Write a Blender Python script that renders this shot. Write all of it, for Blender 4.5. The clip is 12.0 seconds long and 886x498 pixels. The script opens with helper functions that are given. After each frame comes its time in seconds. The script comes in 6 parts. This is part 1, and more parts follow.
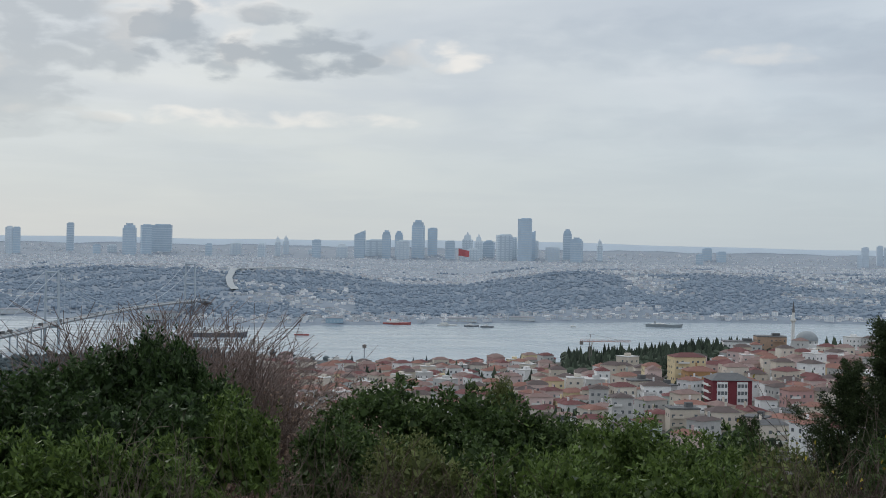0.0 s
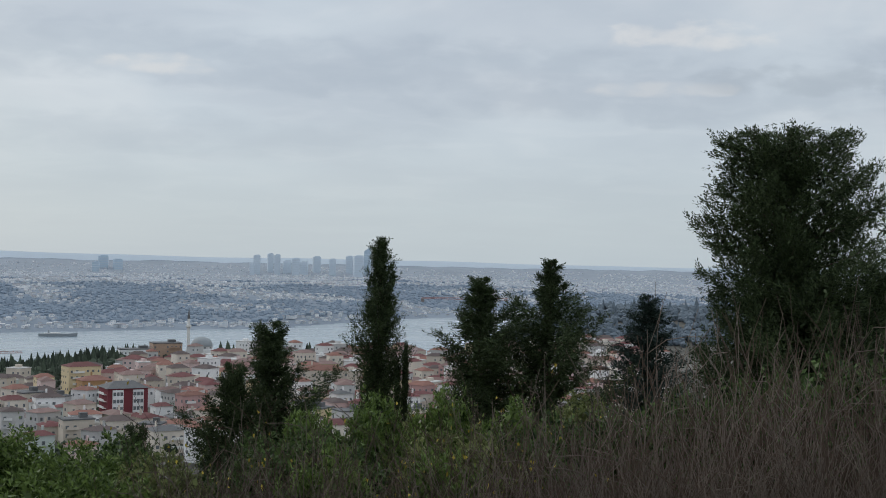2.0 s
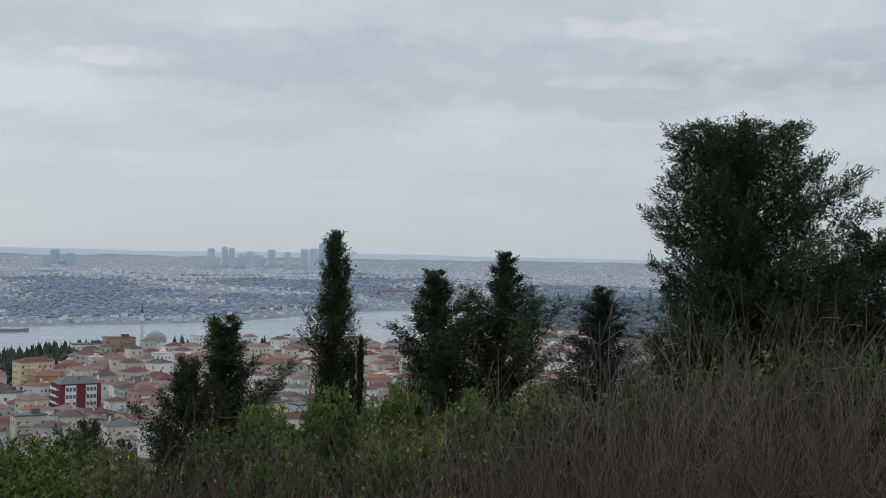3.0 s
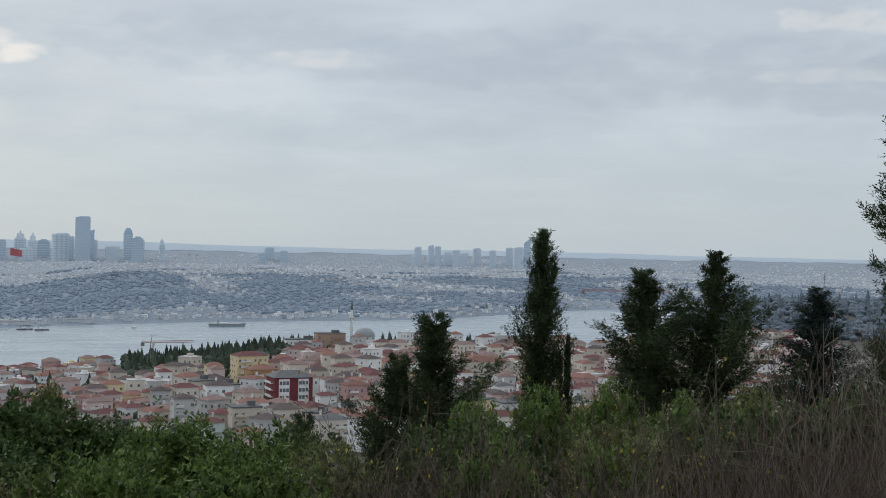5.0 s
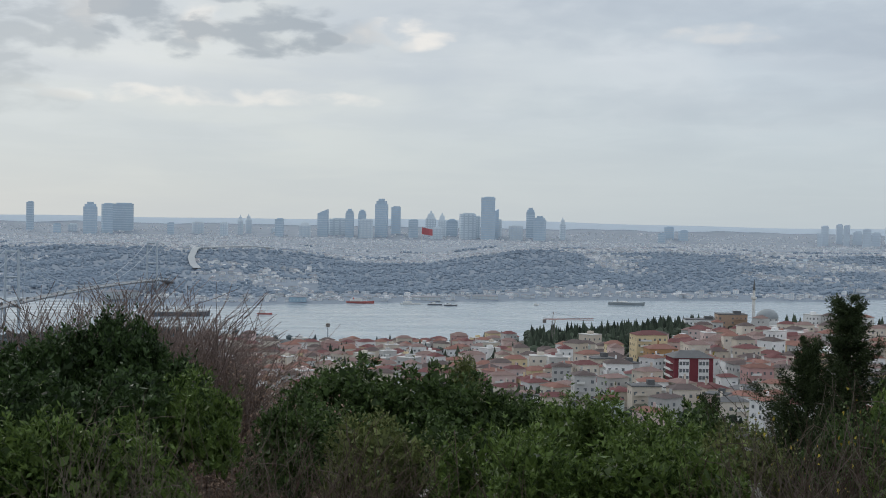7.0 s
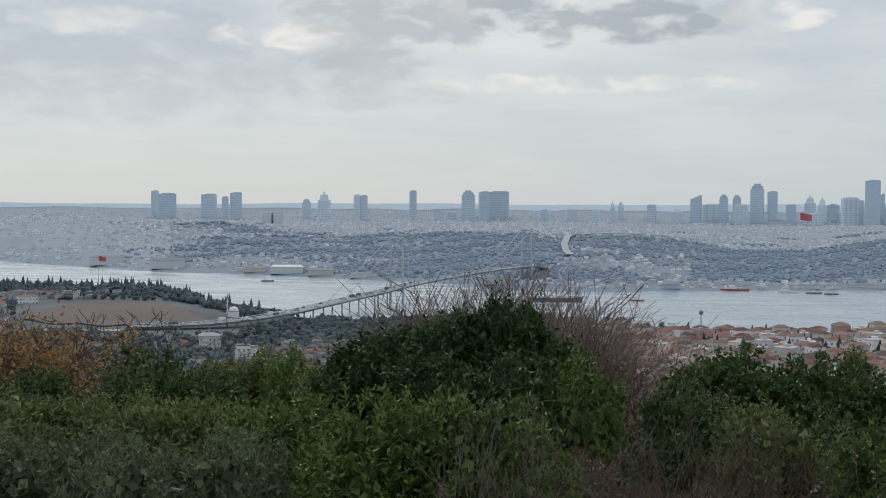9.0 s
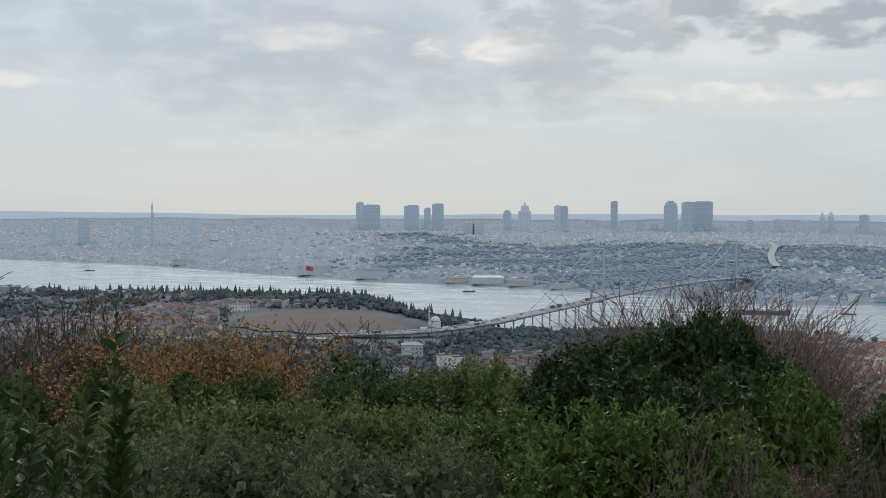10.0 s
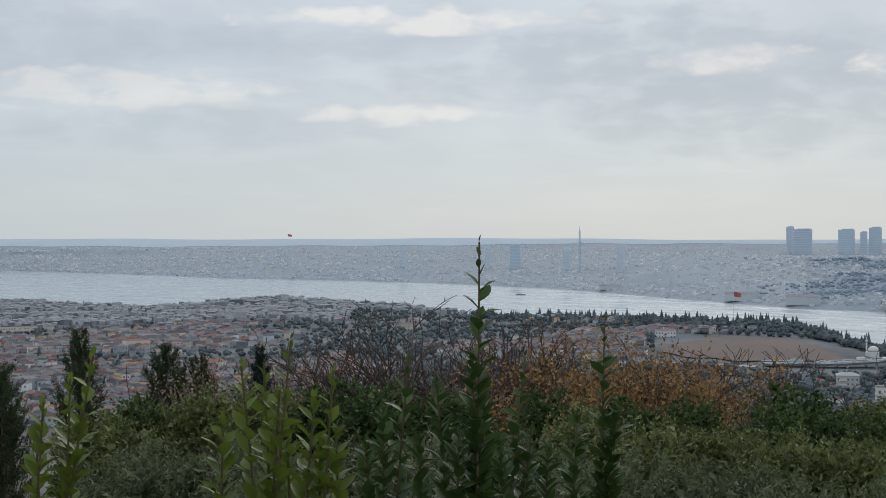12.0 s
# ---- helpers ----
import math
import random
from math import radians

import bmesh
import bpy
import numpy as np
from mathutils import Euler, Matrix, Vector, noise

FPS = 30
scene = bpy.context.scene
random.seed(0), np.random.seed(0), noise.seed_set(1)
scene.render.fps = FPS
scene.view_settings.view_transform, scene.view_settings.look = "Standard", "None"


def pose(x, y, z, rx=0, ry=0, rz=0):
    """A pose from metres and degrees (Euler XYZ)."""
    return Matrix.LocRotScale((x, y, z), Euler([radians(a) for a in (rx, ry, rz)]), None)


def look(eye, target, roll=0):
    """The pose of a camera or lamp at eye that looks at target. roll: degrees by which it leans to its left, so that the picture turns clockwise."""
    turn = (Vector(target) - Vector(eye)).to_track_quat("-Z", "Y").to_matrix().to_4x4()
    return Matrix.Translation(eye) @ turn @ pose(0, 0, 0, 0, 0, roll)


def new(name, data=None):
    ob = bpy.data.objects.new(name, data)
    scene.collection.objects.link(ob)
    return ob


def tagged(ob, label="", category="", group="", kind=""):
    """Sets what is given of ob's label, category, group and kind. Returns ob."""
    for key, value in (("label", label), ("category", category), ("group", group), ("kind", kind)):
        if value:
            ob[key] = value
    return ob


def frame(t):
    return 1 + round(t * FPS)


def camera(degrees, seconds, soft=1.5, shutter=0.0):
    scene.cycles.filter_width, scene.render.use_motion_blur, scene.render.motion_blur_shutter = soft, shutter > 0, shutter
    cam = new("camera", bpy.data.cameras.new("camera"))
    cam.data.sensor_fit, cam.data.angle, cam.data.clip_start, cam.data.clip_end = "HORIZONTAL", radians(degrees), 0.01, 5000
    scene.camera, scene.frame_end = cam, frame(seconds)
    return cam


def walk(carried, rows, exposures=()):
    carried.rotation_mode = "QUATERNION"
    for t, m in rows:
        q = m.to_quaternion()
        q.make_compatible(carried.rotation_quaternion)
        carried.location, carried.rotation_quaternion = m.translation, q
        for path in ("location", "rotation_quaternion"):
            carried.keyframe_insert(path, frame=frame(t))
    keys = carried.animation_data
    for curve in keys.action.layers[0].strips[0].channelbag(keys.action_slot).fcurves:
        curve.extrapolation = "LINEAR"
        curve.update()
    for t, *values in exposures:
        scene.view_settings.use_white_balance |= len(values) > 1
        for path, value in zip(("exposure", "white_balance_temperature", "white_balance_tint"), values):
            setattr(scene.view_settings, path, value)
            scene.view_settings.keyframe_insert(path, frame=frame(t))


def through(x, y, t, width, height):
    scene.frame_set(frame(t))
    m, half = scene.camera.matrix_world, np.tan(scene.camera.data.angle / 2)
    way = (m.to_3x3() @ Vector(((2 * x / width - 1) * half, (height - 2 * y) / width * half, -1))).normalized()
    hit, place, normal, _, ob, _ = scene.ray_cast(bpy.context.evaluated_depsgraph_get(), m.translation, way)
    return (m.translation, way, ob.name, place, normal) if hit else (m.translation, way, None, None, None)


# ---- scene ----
# ---- camera ----
cam = camera(38.3, 12.0, soft=0.95)
EYE = 110.0
ROWS = [
    # seconds, east, north, yaw, pitch, roll
    (0.0, 0.000, -0.000, -0.01, -0.45, 0.99),
    (0.5, 0.055, -0.003, -7.08, -0.33, 0.86),
    (1.0, 0.116, -0.015, -14.88, -0.01, 1.21),
    (1.5, 0.169, -0.033, -21.99, 0.27, 1.21),
    (2.0, 0.201, -0.048, -26.60, 0.39, 1.21),
    (2.5, 0.215, -0.055, -28.50, 0.27, 0.92),
    (2.7, 0.216, -0.055, -28.73, 0.17, 1.01),
    (4.3, 0.187, -0.041, -24.58, -0.04, 0.75),
    (4.5, 0.178, -0.037, -23.26, -0.04, 0.84),
    (5.0, 0.150, -0.026, -19.44, -0.12, 1.11),
    (5.5, 0.118, -0.016, -15.17, -0.26, 1.32),
    (6.0, 0.083, -0.008, -10.59, -0.52, 1.39),
    (6.5, 0.047, -0.002, -5.99, -0.93, 1.35),
    (7.0, 0.013, -0.000, -1.67, -1.38, 0.96),
    (7.2, 0.000, -0.000, -0.03, -1.60, 1.21),
    (8.8, -0.102, -0.012, 13.15, -2.24, 0.34),
    (9.0, -0.116, -0.015, 14.92, -2.18, 0.40),
    (9.5, -0.149, -0.025, 19.34, -2.00, 0.35),
    (10.0, -0.182, -0.039, 23.91, -1.74, 0.22),
    (10.5, -0.217, -0.056, 28.87, -1.39, 0.05),
    (11.0, -0.251, -0.076, 33.84, -1.01, -0.07),
    (11.5, -0.280, -0.098, 38.50, -0.73, -0.16),
    (12.0, -0.335, -0.147, 42.87, -0.60, -0.23),
]


def eye_pose(x, y, yaw, pitch, roll):
    e = Vector((x, y, EYE))
    ya, pa = radians(yaw), radians(pitch)
    ahead = Vector((-math.sin(ya) * math.cos(pa), math.cos(ya) * math.cos(pa), math.sin(pa)))
    return look(e, e + ahead * 10.0, roll)


walk(cam, [(t, eye_pose(x, y, yaw, pitch, roll)) for t, x, y, yaw, pitch, roll in ROWS])

# ---- sky and sun ----
SUN_AZ, SUN_EL = -30.0, 32.0      # a veiled sun, degrees right of north and above the horizon
world = bpy.data.worlds.new("overcast_sky")
scene.world = world
world.use_nodes = True


def build_sky(tree):
    n, l = tree.nodes, tree.links
    n.clear()

    def node(kind, **kw):
        o = n.new(kind)
        for k, v in kw.items():
            if k == "op":
                o.operation = v
            elif k == "inp":
                for i, w in v.items():
                    if isinstance(w, bpy.types.NodeSocket):
                        l.new(w, o.inputs[i])
                    else:
                        o.inputs[i].default_value = w
        return o

    def m(op, a, b=0.0, c=0.0):
        return node("ShaderNodeMath", op=op, inp={0: a, 1: b, 2: c}).outputs[0]

    def ramp(v, a, b, lo=0.0, hi=1.0):
        o = node("ShaderNodeMapRange", inp={0: v, 1: a, 2: b, 3: lo, 4: hi})
        o.interpolation_type = "SMOOTHSTEP"
        return o.outputs[0]

    def mix(f, a, b, blend="MIX"):
        o = n.new("ShaderNodeMix")
        o.data_type, o.blend_type = "RGBA", blend
        for i, w in ((0, f), (6, a), (7, b)):
            if isinstance(w, bpy.types.NodeSocket):
                l.new(w, o.inputs[i])
            else:
                o.inputs[i].default_value = w
        return o.outputs[2]

    tc = node("ShaderNodeTexCoord").outputs["Generated"]
    sep = node("ShaderNodeSeparateXYZ", inp={0: tc}).outputs
    up = m("MAXIMUM", sep[2], 0.0)
    # the cloud deck, seen on a flat layer far above
    den = m("ADD", up, 0.085)
    flat = node("ShaderNodeCombineXYZ", inp={0: m("DIVIDE", sep[0], den), 1: m("DIVIDE", sep[1], den), 2: 0.0}).outputs[0]
    big = node("ShaderNodeTexNoise", inp={"Vector": flat, "Scale": 0.75, "Detail": 5.0, "Roughness": 0.5, "Distortion": 0.35}).outputs[0]
    fine_v = node("ShaderNodeMapping", inp={"Vector": flat, "Location": (3.1, 7.7, 0.0)}).outputs[0]
    fine = node("ShaderNodeTexNoise", inp={"Vector": fine_v, "Scale": 1.9, "Detail": 7.0, "Roughness": 0.55, "Distortion": 0.5}).outputs[0]
    az = m("ARCTAN2", sep[0], sep[1])
    el = m("ARCSINE", sep[2])
    # lumps of the cloud base, a little wider than high
    dome = node("ShaderNodeCombineXYZ", inp={0: az, 1: m("MULTIPLY", el, 2.3), 2: 0.0}).outputs[0]
    puff = node("ShaderNodeTexNoise", inp={"Vector": dome, "Scale": 26.0, "Detail": 5.0, "Roughness": 0.50, "Distortion": 0.25}).outputs[0]
    broad = node("ShaderNodeTexNoise", inp={"Vector": dome, "Scale": 5.5, "Detail": 4.0, "Roughness": 0.5, "Distortion": 0.3}).outputs[0]

    def patch(a, e, wa, we):
        da = m("DIVIDE", m("SUBTRACT", az, radians(a)), radians(wa))
        de = m("DIVIDE", m("SUBTRACT", el, radians(e)), radians(we))
        d = m("ADD", m("MULTIPLY", da, da), m("MULTIPLY", de, de))
        return ramp(d, 3.4, 0.0, 0.0, 1.0)

    nishita = node("ShaderNodeTexSky")
    nishita.sky_type, nishita.sun_disc = "NISHITA", False
    nishita.sun_elevation, nishita.sun_rotation = radians(SUN_EL), radians(SUN_AZ)
    blue = mix(1.0, nishita.outputs[0], (SKY_K, SKY_K, SKY_K, 1), "MULTIPLY")
    # base veil: pale, warmer near the hidden sun, cooler to the east
    warm = ramp(m("ABSOLUTE", m("ADD", az, radians(9.0))), radians(26.0), 0.0)
    veil = mix(warm, (0.570, 0.635, 0.700, 1), (0.670, 0.700, 0.700, 1))
    cloud = mix(m("MULTIPLY", ramp(big, 0.40, 0.62), 0.55), veil, (0.505, 0.555, 0.625, 1))
    cloud = mix(m("MULTIPLY", ramp(broad, 0.42, 0.68), 0.60), cloud, (0.475, 0.535, 0.610, 1))
    cloud = mix(m("MULTIPLY", ramp(broad, 0.46, 0.28), 0.35), cloud, (0.74, 0.77, 0.80, 1))
    cloud = mix(m("MULTIPLY", ramp(fine, 0.48, 0.68), 0.16), cloud, (0.74, 0.78, 0.82, 1))

    def gather(rows, keen, lo, hi):
        """Cloud masses with a torn outline."""
        total = None
        for p in rows:
            core = patch(*p[:4])
            body = m("ADD", core, m("MULTIPLY", m("SUBTRACT", puff, 0.5), keen))
            q = m("MULTIPLY", m("MULTIPLY", ramp(body, lo, hi), ramp(core, 0.0, 0.3)), p[4])
            total = q if total is None else m("MAXIMUM", total, q)
        return total

    cloud = mix(gather(SOFT, 2.2, 0.15, 1.25), cloud, (0.375, 0.435, 0.515, 1))
    cloud = mix(gather(LIGHTS, 3.4, 0.30, 1.35), cloud, (0.89, 0.85, 0.80, 1))
    cloud = mix(gather(DARKS, 3.4, 0.28, 1.05), cloud, (0.330, 0.375, 0.425, 1))
    # the air thickens towards the horizon
    haze = ramp(el, radians(7.5), radians(-0.5))
    cloud = mix(m("MULTIPLY", haze, 0.85), cloud, (0.500, 0.580, 0.632, 1))
    zen = ramp(el, radians(14.0), radians(50.0))
    cloud = mix(m("MULTIPLY", zen, 0.5), cloud, (0.95, 0.98, 1.02, 1))
    total = mix(0.90, blue, cloud)
    ground = ramp(sep[2], -0.02, -0.10)
    total = mix(ground, total, (0.20, 0.21, 0.20, 1))
    bg = node("ShaderNodeBackground", inp={0: total, 1: 1.0})
    out = node("ShaderNodeOutputWorld")
    l.new(bg.outputs[0], out.inputs[0])


SKY_K = 0.10
# torn dark cloud, soft grey masses and thin bright breaks: direction, height, spread across and up, weight
DARKS = [(-17.0, 8.6, 4.2, 1.3, 0.62), (-12.0, 8.7, 1.6, 1.1, 0.85), (-6.3, 8.1, 2.7, 0.85, 0.85), (-8.1, 9.7, 1.4, 0.4, 0.7), (-9.9, 7.2, 0.7, 0.4, 0.7),
         (-18.4, 6.2, 2.0, 1.2, 0.55), (-18.3, 5.0, 3.0, 0.7, 0.35), (-2.5, 7.9, 1.8, 0.6, 0.4), (43.5, 8.0, 4.5, 0.5, 0.25)]
SOFT = [(-29.0, 6.1, 6.5, 2.2, 0.78), (-34.5, 8.0, 6.0, 1.6, 0.70), (-40.5, 6.7, 4.5, 0.9, 0.50), (-53.5, 4.8, 6.0, 0.8, 0.45), (-47.0, 8.6, 7.0, 0.7, 0.40),
        (-26.0, 7.6, 3.0, 1.2, 0.50), (-60.0, 8.2, 4.0, 1.5, 0.40), (24.0, 8.4, 12.0, 1.0, 0.42), (36.0, 7.2, 9.0, 0.9, 0.40), (10.0, 8.8, 7.0, 1.0, 0.38), (15.0, 5.2, 8.0, 0.8, 0.25), (50.0, 8.6, 6.0, 1.2, 0.42)]
LIGHTS = [(-14.0, 9.2, 1.2, 0.9, 0.9), (-0.6, 8.1, 1.9, 0.5, 0.85), (-9.0, 8.4, 1.0, 0.8, 0.7), (-9.5, 5.2, 6.5, 0.32, 0.75), (-21.8, 7.2, 2.3, 0.6, 0.8),
          (-10.5, 9.9, 3.0, 0.5, 0.8), (37.5, 9.9, 3.0, 0.5, 0.4), (36.0, 7.6, 2.5, 0.3, 0.25), (-45.0, 5.4, 3.5, 0.4, 0.6), (-57.5, 6.4, 6.0, 0.7, 0.45), (-44.0, 9.6, 6.0, 0.5, 0.6), (-30.0, 7.6, 2.5, 0.5, 0.5), (14.0, 8.2, 2.2, 0.35, 0.4)]
build_sky(world.node_tree)

sun = new("sun", bpy.data.lights.new("sun", "SUN"))
sun.data.energy, sun.data.angle, sun.data.color = 0.7, radians(25.0), (1.0, 0.96, 0.9)
se, sa = radians(SUN_EL), radians(SUN_AZ)
sun.matrix_world = look((math.sin(sa) * math.cos(se) * 300, math.cos(sa) * math.cos(se) * 300, 110 + math.sin(se) * 300), (0, 0, 110))
scene.view_settings.exposure = 0.0


# ---- materials ----
def mat(name, base, rough=0.85, vary=0.12, scale=1.0, bump=0.0, tint=None, metal=0.0, rand=0.0, spec=0.3, fine=8.0, island=False):
    """A surface: base colour with variation at two scales, per-object variation and a fine relief."""
    m = bpy.data.materials.new(name)
    m.use_nodes = True
    nt = m.node_tree
    n, l = nt.nodes, nt.links
    b = n["Principled BSDF"]
    b.inputs["Roughness"].default_value, b.inputs["Metallic"].default_value = rough, metal
    b.inputs["Specular IOR Level"].default_value = spec
    geo = n.new("ShaderNodeNewGeometry")
    a, c = n.new("ShaderNodeTexNoise"), n.new("ShaderNodeTexNoise")
    for t, sc, de in ((a, scale, 3.0), (c, scale * fine, 4.0)):
        t.inputs["Scale"].default_value, t.inputs["Detail"].default_value = sc, de
        l.new(geo.outputs["Position"], t.inputs["Vector"])
    add = n.new("ShaderNodeMath")
    add.operation = "ADD"
    l.new(a.outputs[0], add.inputs[0])
    l.new(c.outputs[0], add.inputs[1])
    src = add.outputs[0]
    if rand:
        r = geo.outputs["Random Per Island"] if island else n.new("ShaderNodeObjectInfo").outputs["Random"]
        k = n.new("ShaderNodeMath")
        k.operation, k.inputs[1].default_value = "MULTIPLY_ADD", rand
        l.new(r, k.inputs[0])
        l.new(src, k.inputs[2])
        src = k.outputs[0]
    ra = n.new("ShaderNodeValToRGB")
    lo = [max(0.0, v * (1 - 2.2 * vary)) for v in base]
    hi = [min(1.0, v * (1 + 2.2 * vary)) for v in (tint or base)]
    mid = [(p + q) / 2 for p, q in zip(lo, hi)]
    e = ra.color_ramp.elements
    e[0].position, e[0].color = 0.22, (*lo, 1)
    e[1].position, e[1].color = 0.78, (*hi, 1)
    e.new(0.5).color = (*mid, 1)
    half = n.new("ShaderNodeMath")
    half.operation, half.inputs[1].default_value = "MULTIPLY", 0.5 if not rand else 1.0 / (2.0 + rand)
    l.new(src, half.inputs[0])
    l.new(half.outputs[0], ra.inputs[0])
    l.new(ra.outputs[0], b.inputs["Base Color"])
    if bump:
        bu = n.new("ShaderNodeBump")
        bu.inputs["Strength"].default_value, bu.inputs["Distance"].default_value = bump, 0.3 / (scale * fine)
        l.new(c.outputs[0], bu.inputs["Height"])
        l.new(bu.outputs[0], b.inputs["Normal"])
    return m


def leaf_mat(name, base, tip, rough=0.5, through=0.25, spec=0.22):
    """Leaves: colour varies leaf by leaf and branch by branch, a little light comes through."""
    m = mat(name, base, rough, 0.22, 0.9, 0.0, tint=tip, rand=1.6, spec=spec, fine=5.0, island=True)
    n, l = m.node_tree.nodes, m.node_tree.links
    b = n["Principled BSDF"]
    tr = n.new("ShaderNodeBsdfTranslucent")
    col = b.inputs["Base Color"].links[0].from_socket
    l.new(col, tr.inputs[0])
    mx = n.new("ShaderNodeMixShader")
    mx.inputs[0].default_value = through
    l.new(b.outputs[0], mx.inputs[1])
    l.new(tr.outputs[0], mx.inputs[2])
    l.new(mx.outputs[0], n["Material Output"].inputs[0])
    return m


def water_mat():
    m = bpy.data.materials.new("strait_water")
    m.use_nodes = True
    n, l = m.node_tree.nodes, m.node_tree.links
    b = n["Principled BSDF"]
    b.inputs["Base Color"].default_value = (0.30, 0.37, 0.42, 1)
    b.inputs["Roughness"].default_value = 0.22
    b.inputs["IOR"].default_value = 1.33
    geo = n.new("ShaderNodeNewGeometry")
    mp = n.new("ShaderNodeMapping")
    mp.inputs["Scale"].default_value = (0.010, 0.030, 1.0)
    t, t2 = n.new("ShaderNodeTexNoise"), n.new("ShaderNodeTexNoise")
    t.inputs["Scale"].default_value, t.inputs["Detail"].default_value = 1.0, 5.0
    t2.inputs["Scale"].default_value, t2.inputs["Detail"].default_value = 0.25, 3.0
    l.new(geo.outputs["Position"], mp.inputs[0])
    l.new(mp.outputs[0], t.inputs["Vector"])
    l.new(geo.outputs["Position"], t2.inputs["Vector"])
    ra = n.new("ShaderNodeMapRange")
    ra.inputs[1].default_value, ra.inputs[2].default_value = 0.35, 0.65
    ra.inputs[3].default_value, ra.inputs[4].default_value = 0.16, 0.34
    l.new(t.outputs[0], ra.inputs[0])
    l.new(ra.outputs[0], b.inputs["Roughness"])
    bu = n.new("ShaderNodeBump")
    bu.inputs["Strength"].default_value, bu.inputs["Distance"].default_value = 0.25, 0.6
    l.new(t2.outputs[0], bu.inputs["Height"])
    l.new(bu.outputs[0], b.inputs["Normal"])
    return m


M = {}
M["water"] = water_mat()
M["bark"] = mat("bark", (0.085, 0.065, 0.05), 0.9, 0.25, 3.0, 0.4)
M["twig"] = mat("bare_twig", (0.050, 0.035, 0.027), 0.9, 0.3, 0.7, 0.0, tint=(0.098, 0.070, 0.053))
M["twig_red"] = mat("reddish_twig", (0.132, 0.096, 0.082), 0.9, 0.25, 0.7, 0.0, tint=(0.215, 0.162, 0.143))
M["twig_pale"] = mat("pale_twig", (0.155, 0.125, 0.102), 0.9, 0.25, 0.7)
M["laurel"] = leaf_mat("laurel_leaf", (0.042, 0.086, 0.024), (0.138, 0.200, 0.054), 0.38)
M["darkleaf"] = leaf_mat("dark_laurel_leaf", (0.015, 0.036, 0.013), (0.060, 0.098, 0.034), 0.4, 0.2)
M["oak"] = leaf_mat("evergreen_oak_leaf", (0.026, 0.053, 0.021), (0.084, 0.13, 0.042), 0.5)
M["olive"] = leaf_mat("olive_grey_leaf", (0.092, 0.124, 0.062), (0.160, 0.190, 0.105), 0.6)
M["moss"] = leaf_mat("dull_green_leaf", (0.098, 0.130, 0.046), (0.180, 0.205, 0.078), 0.6)
M["bright"] = leaf_mat("young_laurel_leaf", (0.060, 0.108, 0.016), (0.135, 0.185, 0.030), 0.4, 0.35)
M["conifer"] = leaf_mat("conifer_needle", (0.018, 0.036, 0.016), (0.064, 0.090, 0.038), 0.65, 0.12)
M["fir"] = leaf_mat("dark_fir_needle", (0.012, 0.026, 0.022), (0.034, 0.054, 0.044), 0.65, 0.1)
M["rust"] = leaf_mat("rust_leaf", (0.20, 0.135, 0.100), (0.31, 0.22, 0.165), 0.7, 0.3)
M["orange"] = leaf_mat("autumn_orange_leaf", (0.20, 0.118, 0.050), (0.34, 0.205, 0.085), 0.6, 0.35)
M["yellow"] = leaf_mat("autumn_yellow_leaf", (0.30, 0.24, 0.04), (0.42, 0.34, 0.06), 0.6, 0.35)

M["soil"] = mat("hillside_soil_and_grass", (0.045, 0.045, 0.025), 0.95, 0.3, 0.6, 0.3, tint=(0.085, 0.075, 0.040))
M["lawn"] = mat("lawn", (0.060, 0.090, 0.028), 0.95, 0.2, 1.5, 0.2)
M["townground"] = mat("town_ground", (0.085, 0.088, 0.075), 0.95, 0.35, 0.02, 0.0, tint=(0.13, 0.125, 0.11), fine=6.0)
# far ground: aerial haze painted into the base colour, upland palest
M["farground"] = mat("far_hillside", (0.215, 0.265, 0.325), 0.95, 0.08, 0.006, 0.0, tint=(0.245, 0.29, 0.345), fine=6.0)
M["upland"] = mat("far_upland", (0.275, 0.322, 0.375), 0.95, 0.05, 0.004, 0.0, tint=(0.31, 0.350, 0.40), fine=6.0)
# upland plaster and roofs with distance haze mixed into their colours
M["hazewall"] = mat("upland_house_wall", (0.64, 0.70, 0.76), 0.9, 0.05, 0.02, tint=(0.79, 0.79, 0.80), rand=2.0, island=True)
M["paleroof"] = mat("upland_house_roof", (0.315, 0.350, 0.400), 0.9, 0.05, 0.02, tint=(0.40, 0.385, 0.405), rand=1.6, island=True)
M["field"] = mat("ploughed_field", (0.165, 0.132, 0.120), 0.95, 0.08, 0.02, 0.0)
M["road"] = mat("concrete_road", (0.30, 0.31, 0.32), 0.8, 0.1, 0.05)
M["steel"] = mat("painted_bridge_steel", (0.44, 0.49, 0.54), 0.6, 0.06, 0.05, spec=0.4)
# far foliage, its base colour turned blue-grey to stand for haze
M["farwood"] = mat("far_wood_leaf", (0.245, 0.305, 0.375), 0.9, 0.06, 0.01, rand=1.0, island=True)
M["nearwood"] = mat("wood_leaf", (0.030, 0.045, 0.034), 0.9, 0.25, 0.03, tint=(0.060, 0.080, 0.055), rand=1.2, island=True)
# mid-distance foliage, blued in its base colour as haze would
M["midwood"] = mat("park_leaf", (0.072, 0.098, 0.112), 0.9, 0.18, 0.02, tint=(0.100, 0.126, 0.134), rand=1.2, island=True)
# headland foliage with a weaker painted haze tint
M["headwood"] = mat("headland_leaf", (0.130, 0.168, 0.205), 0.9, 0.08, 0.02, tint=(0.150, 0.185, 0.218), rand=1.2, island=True)
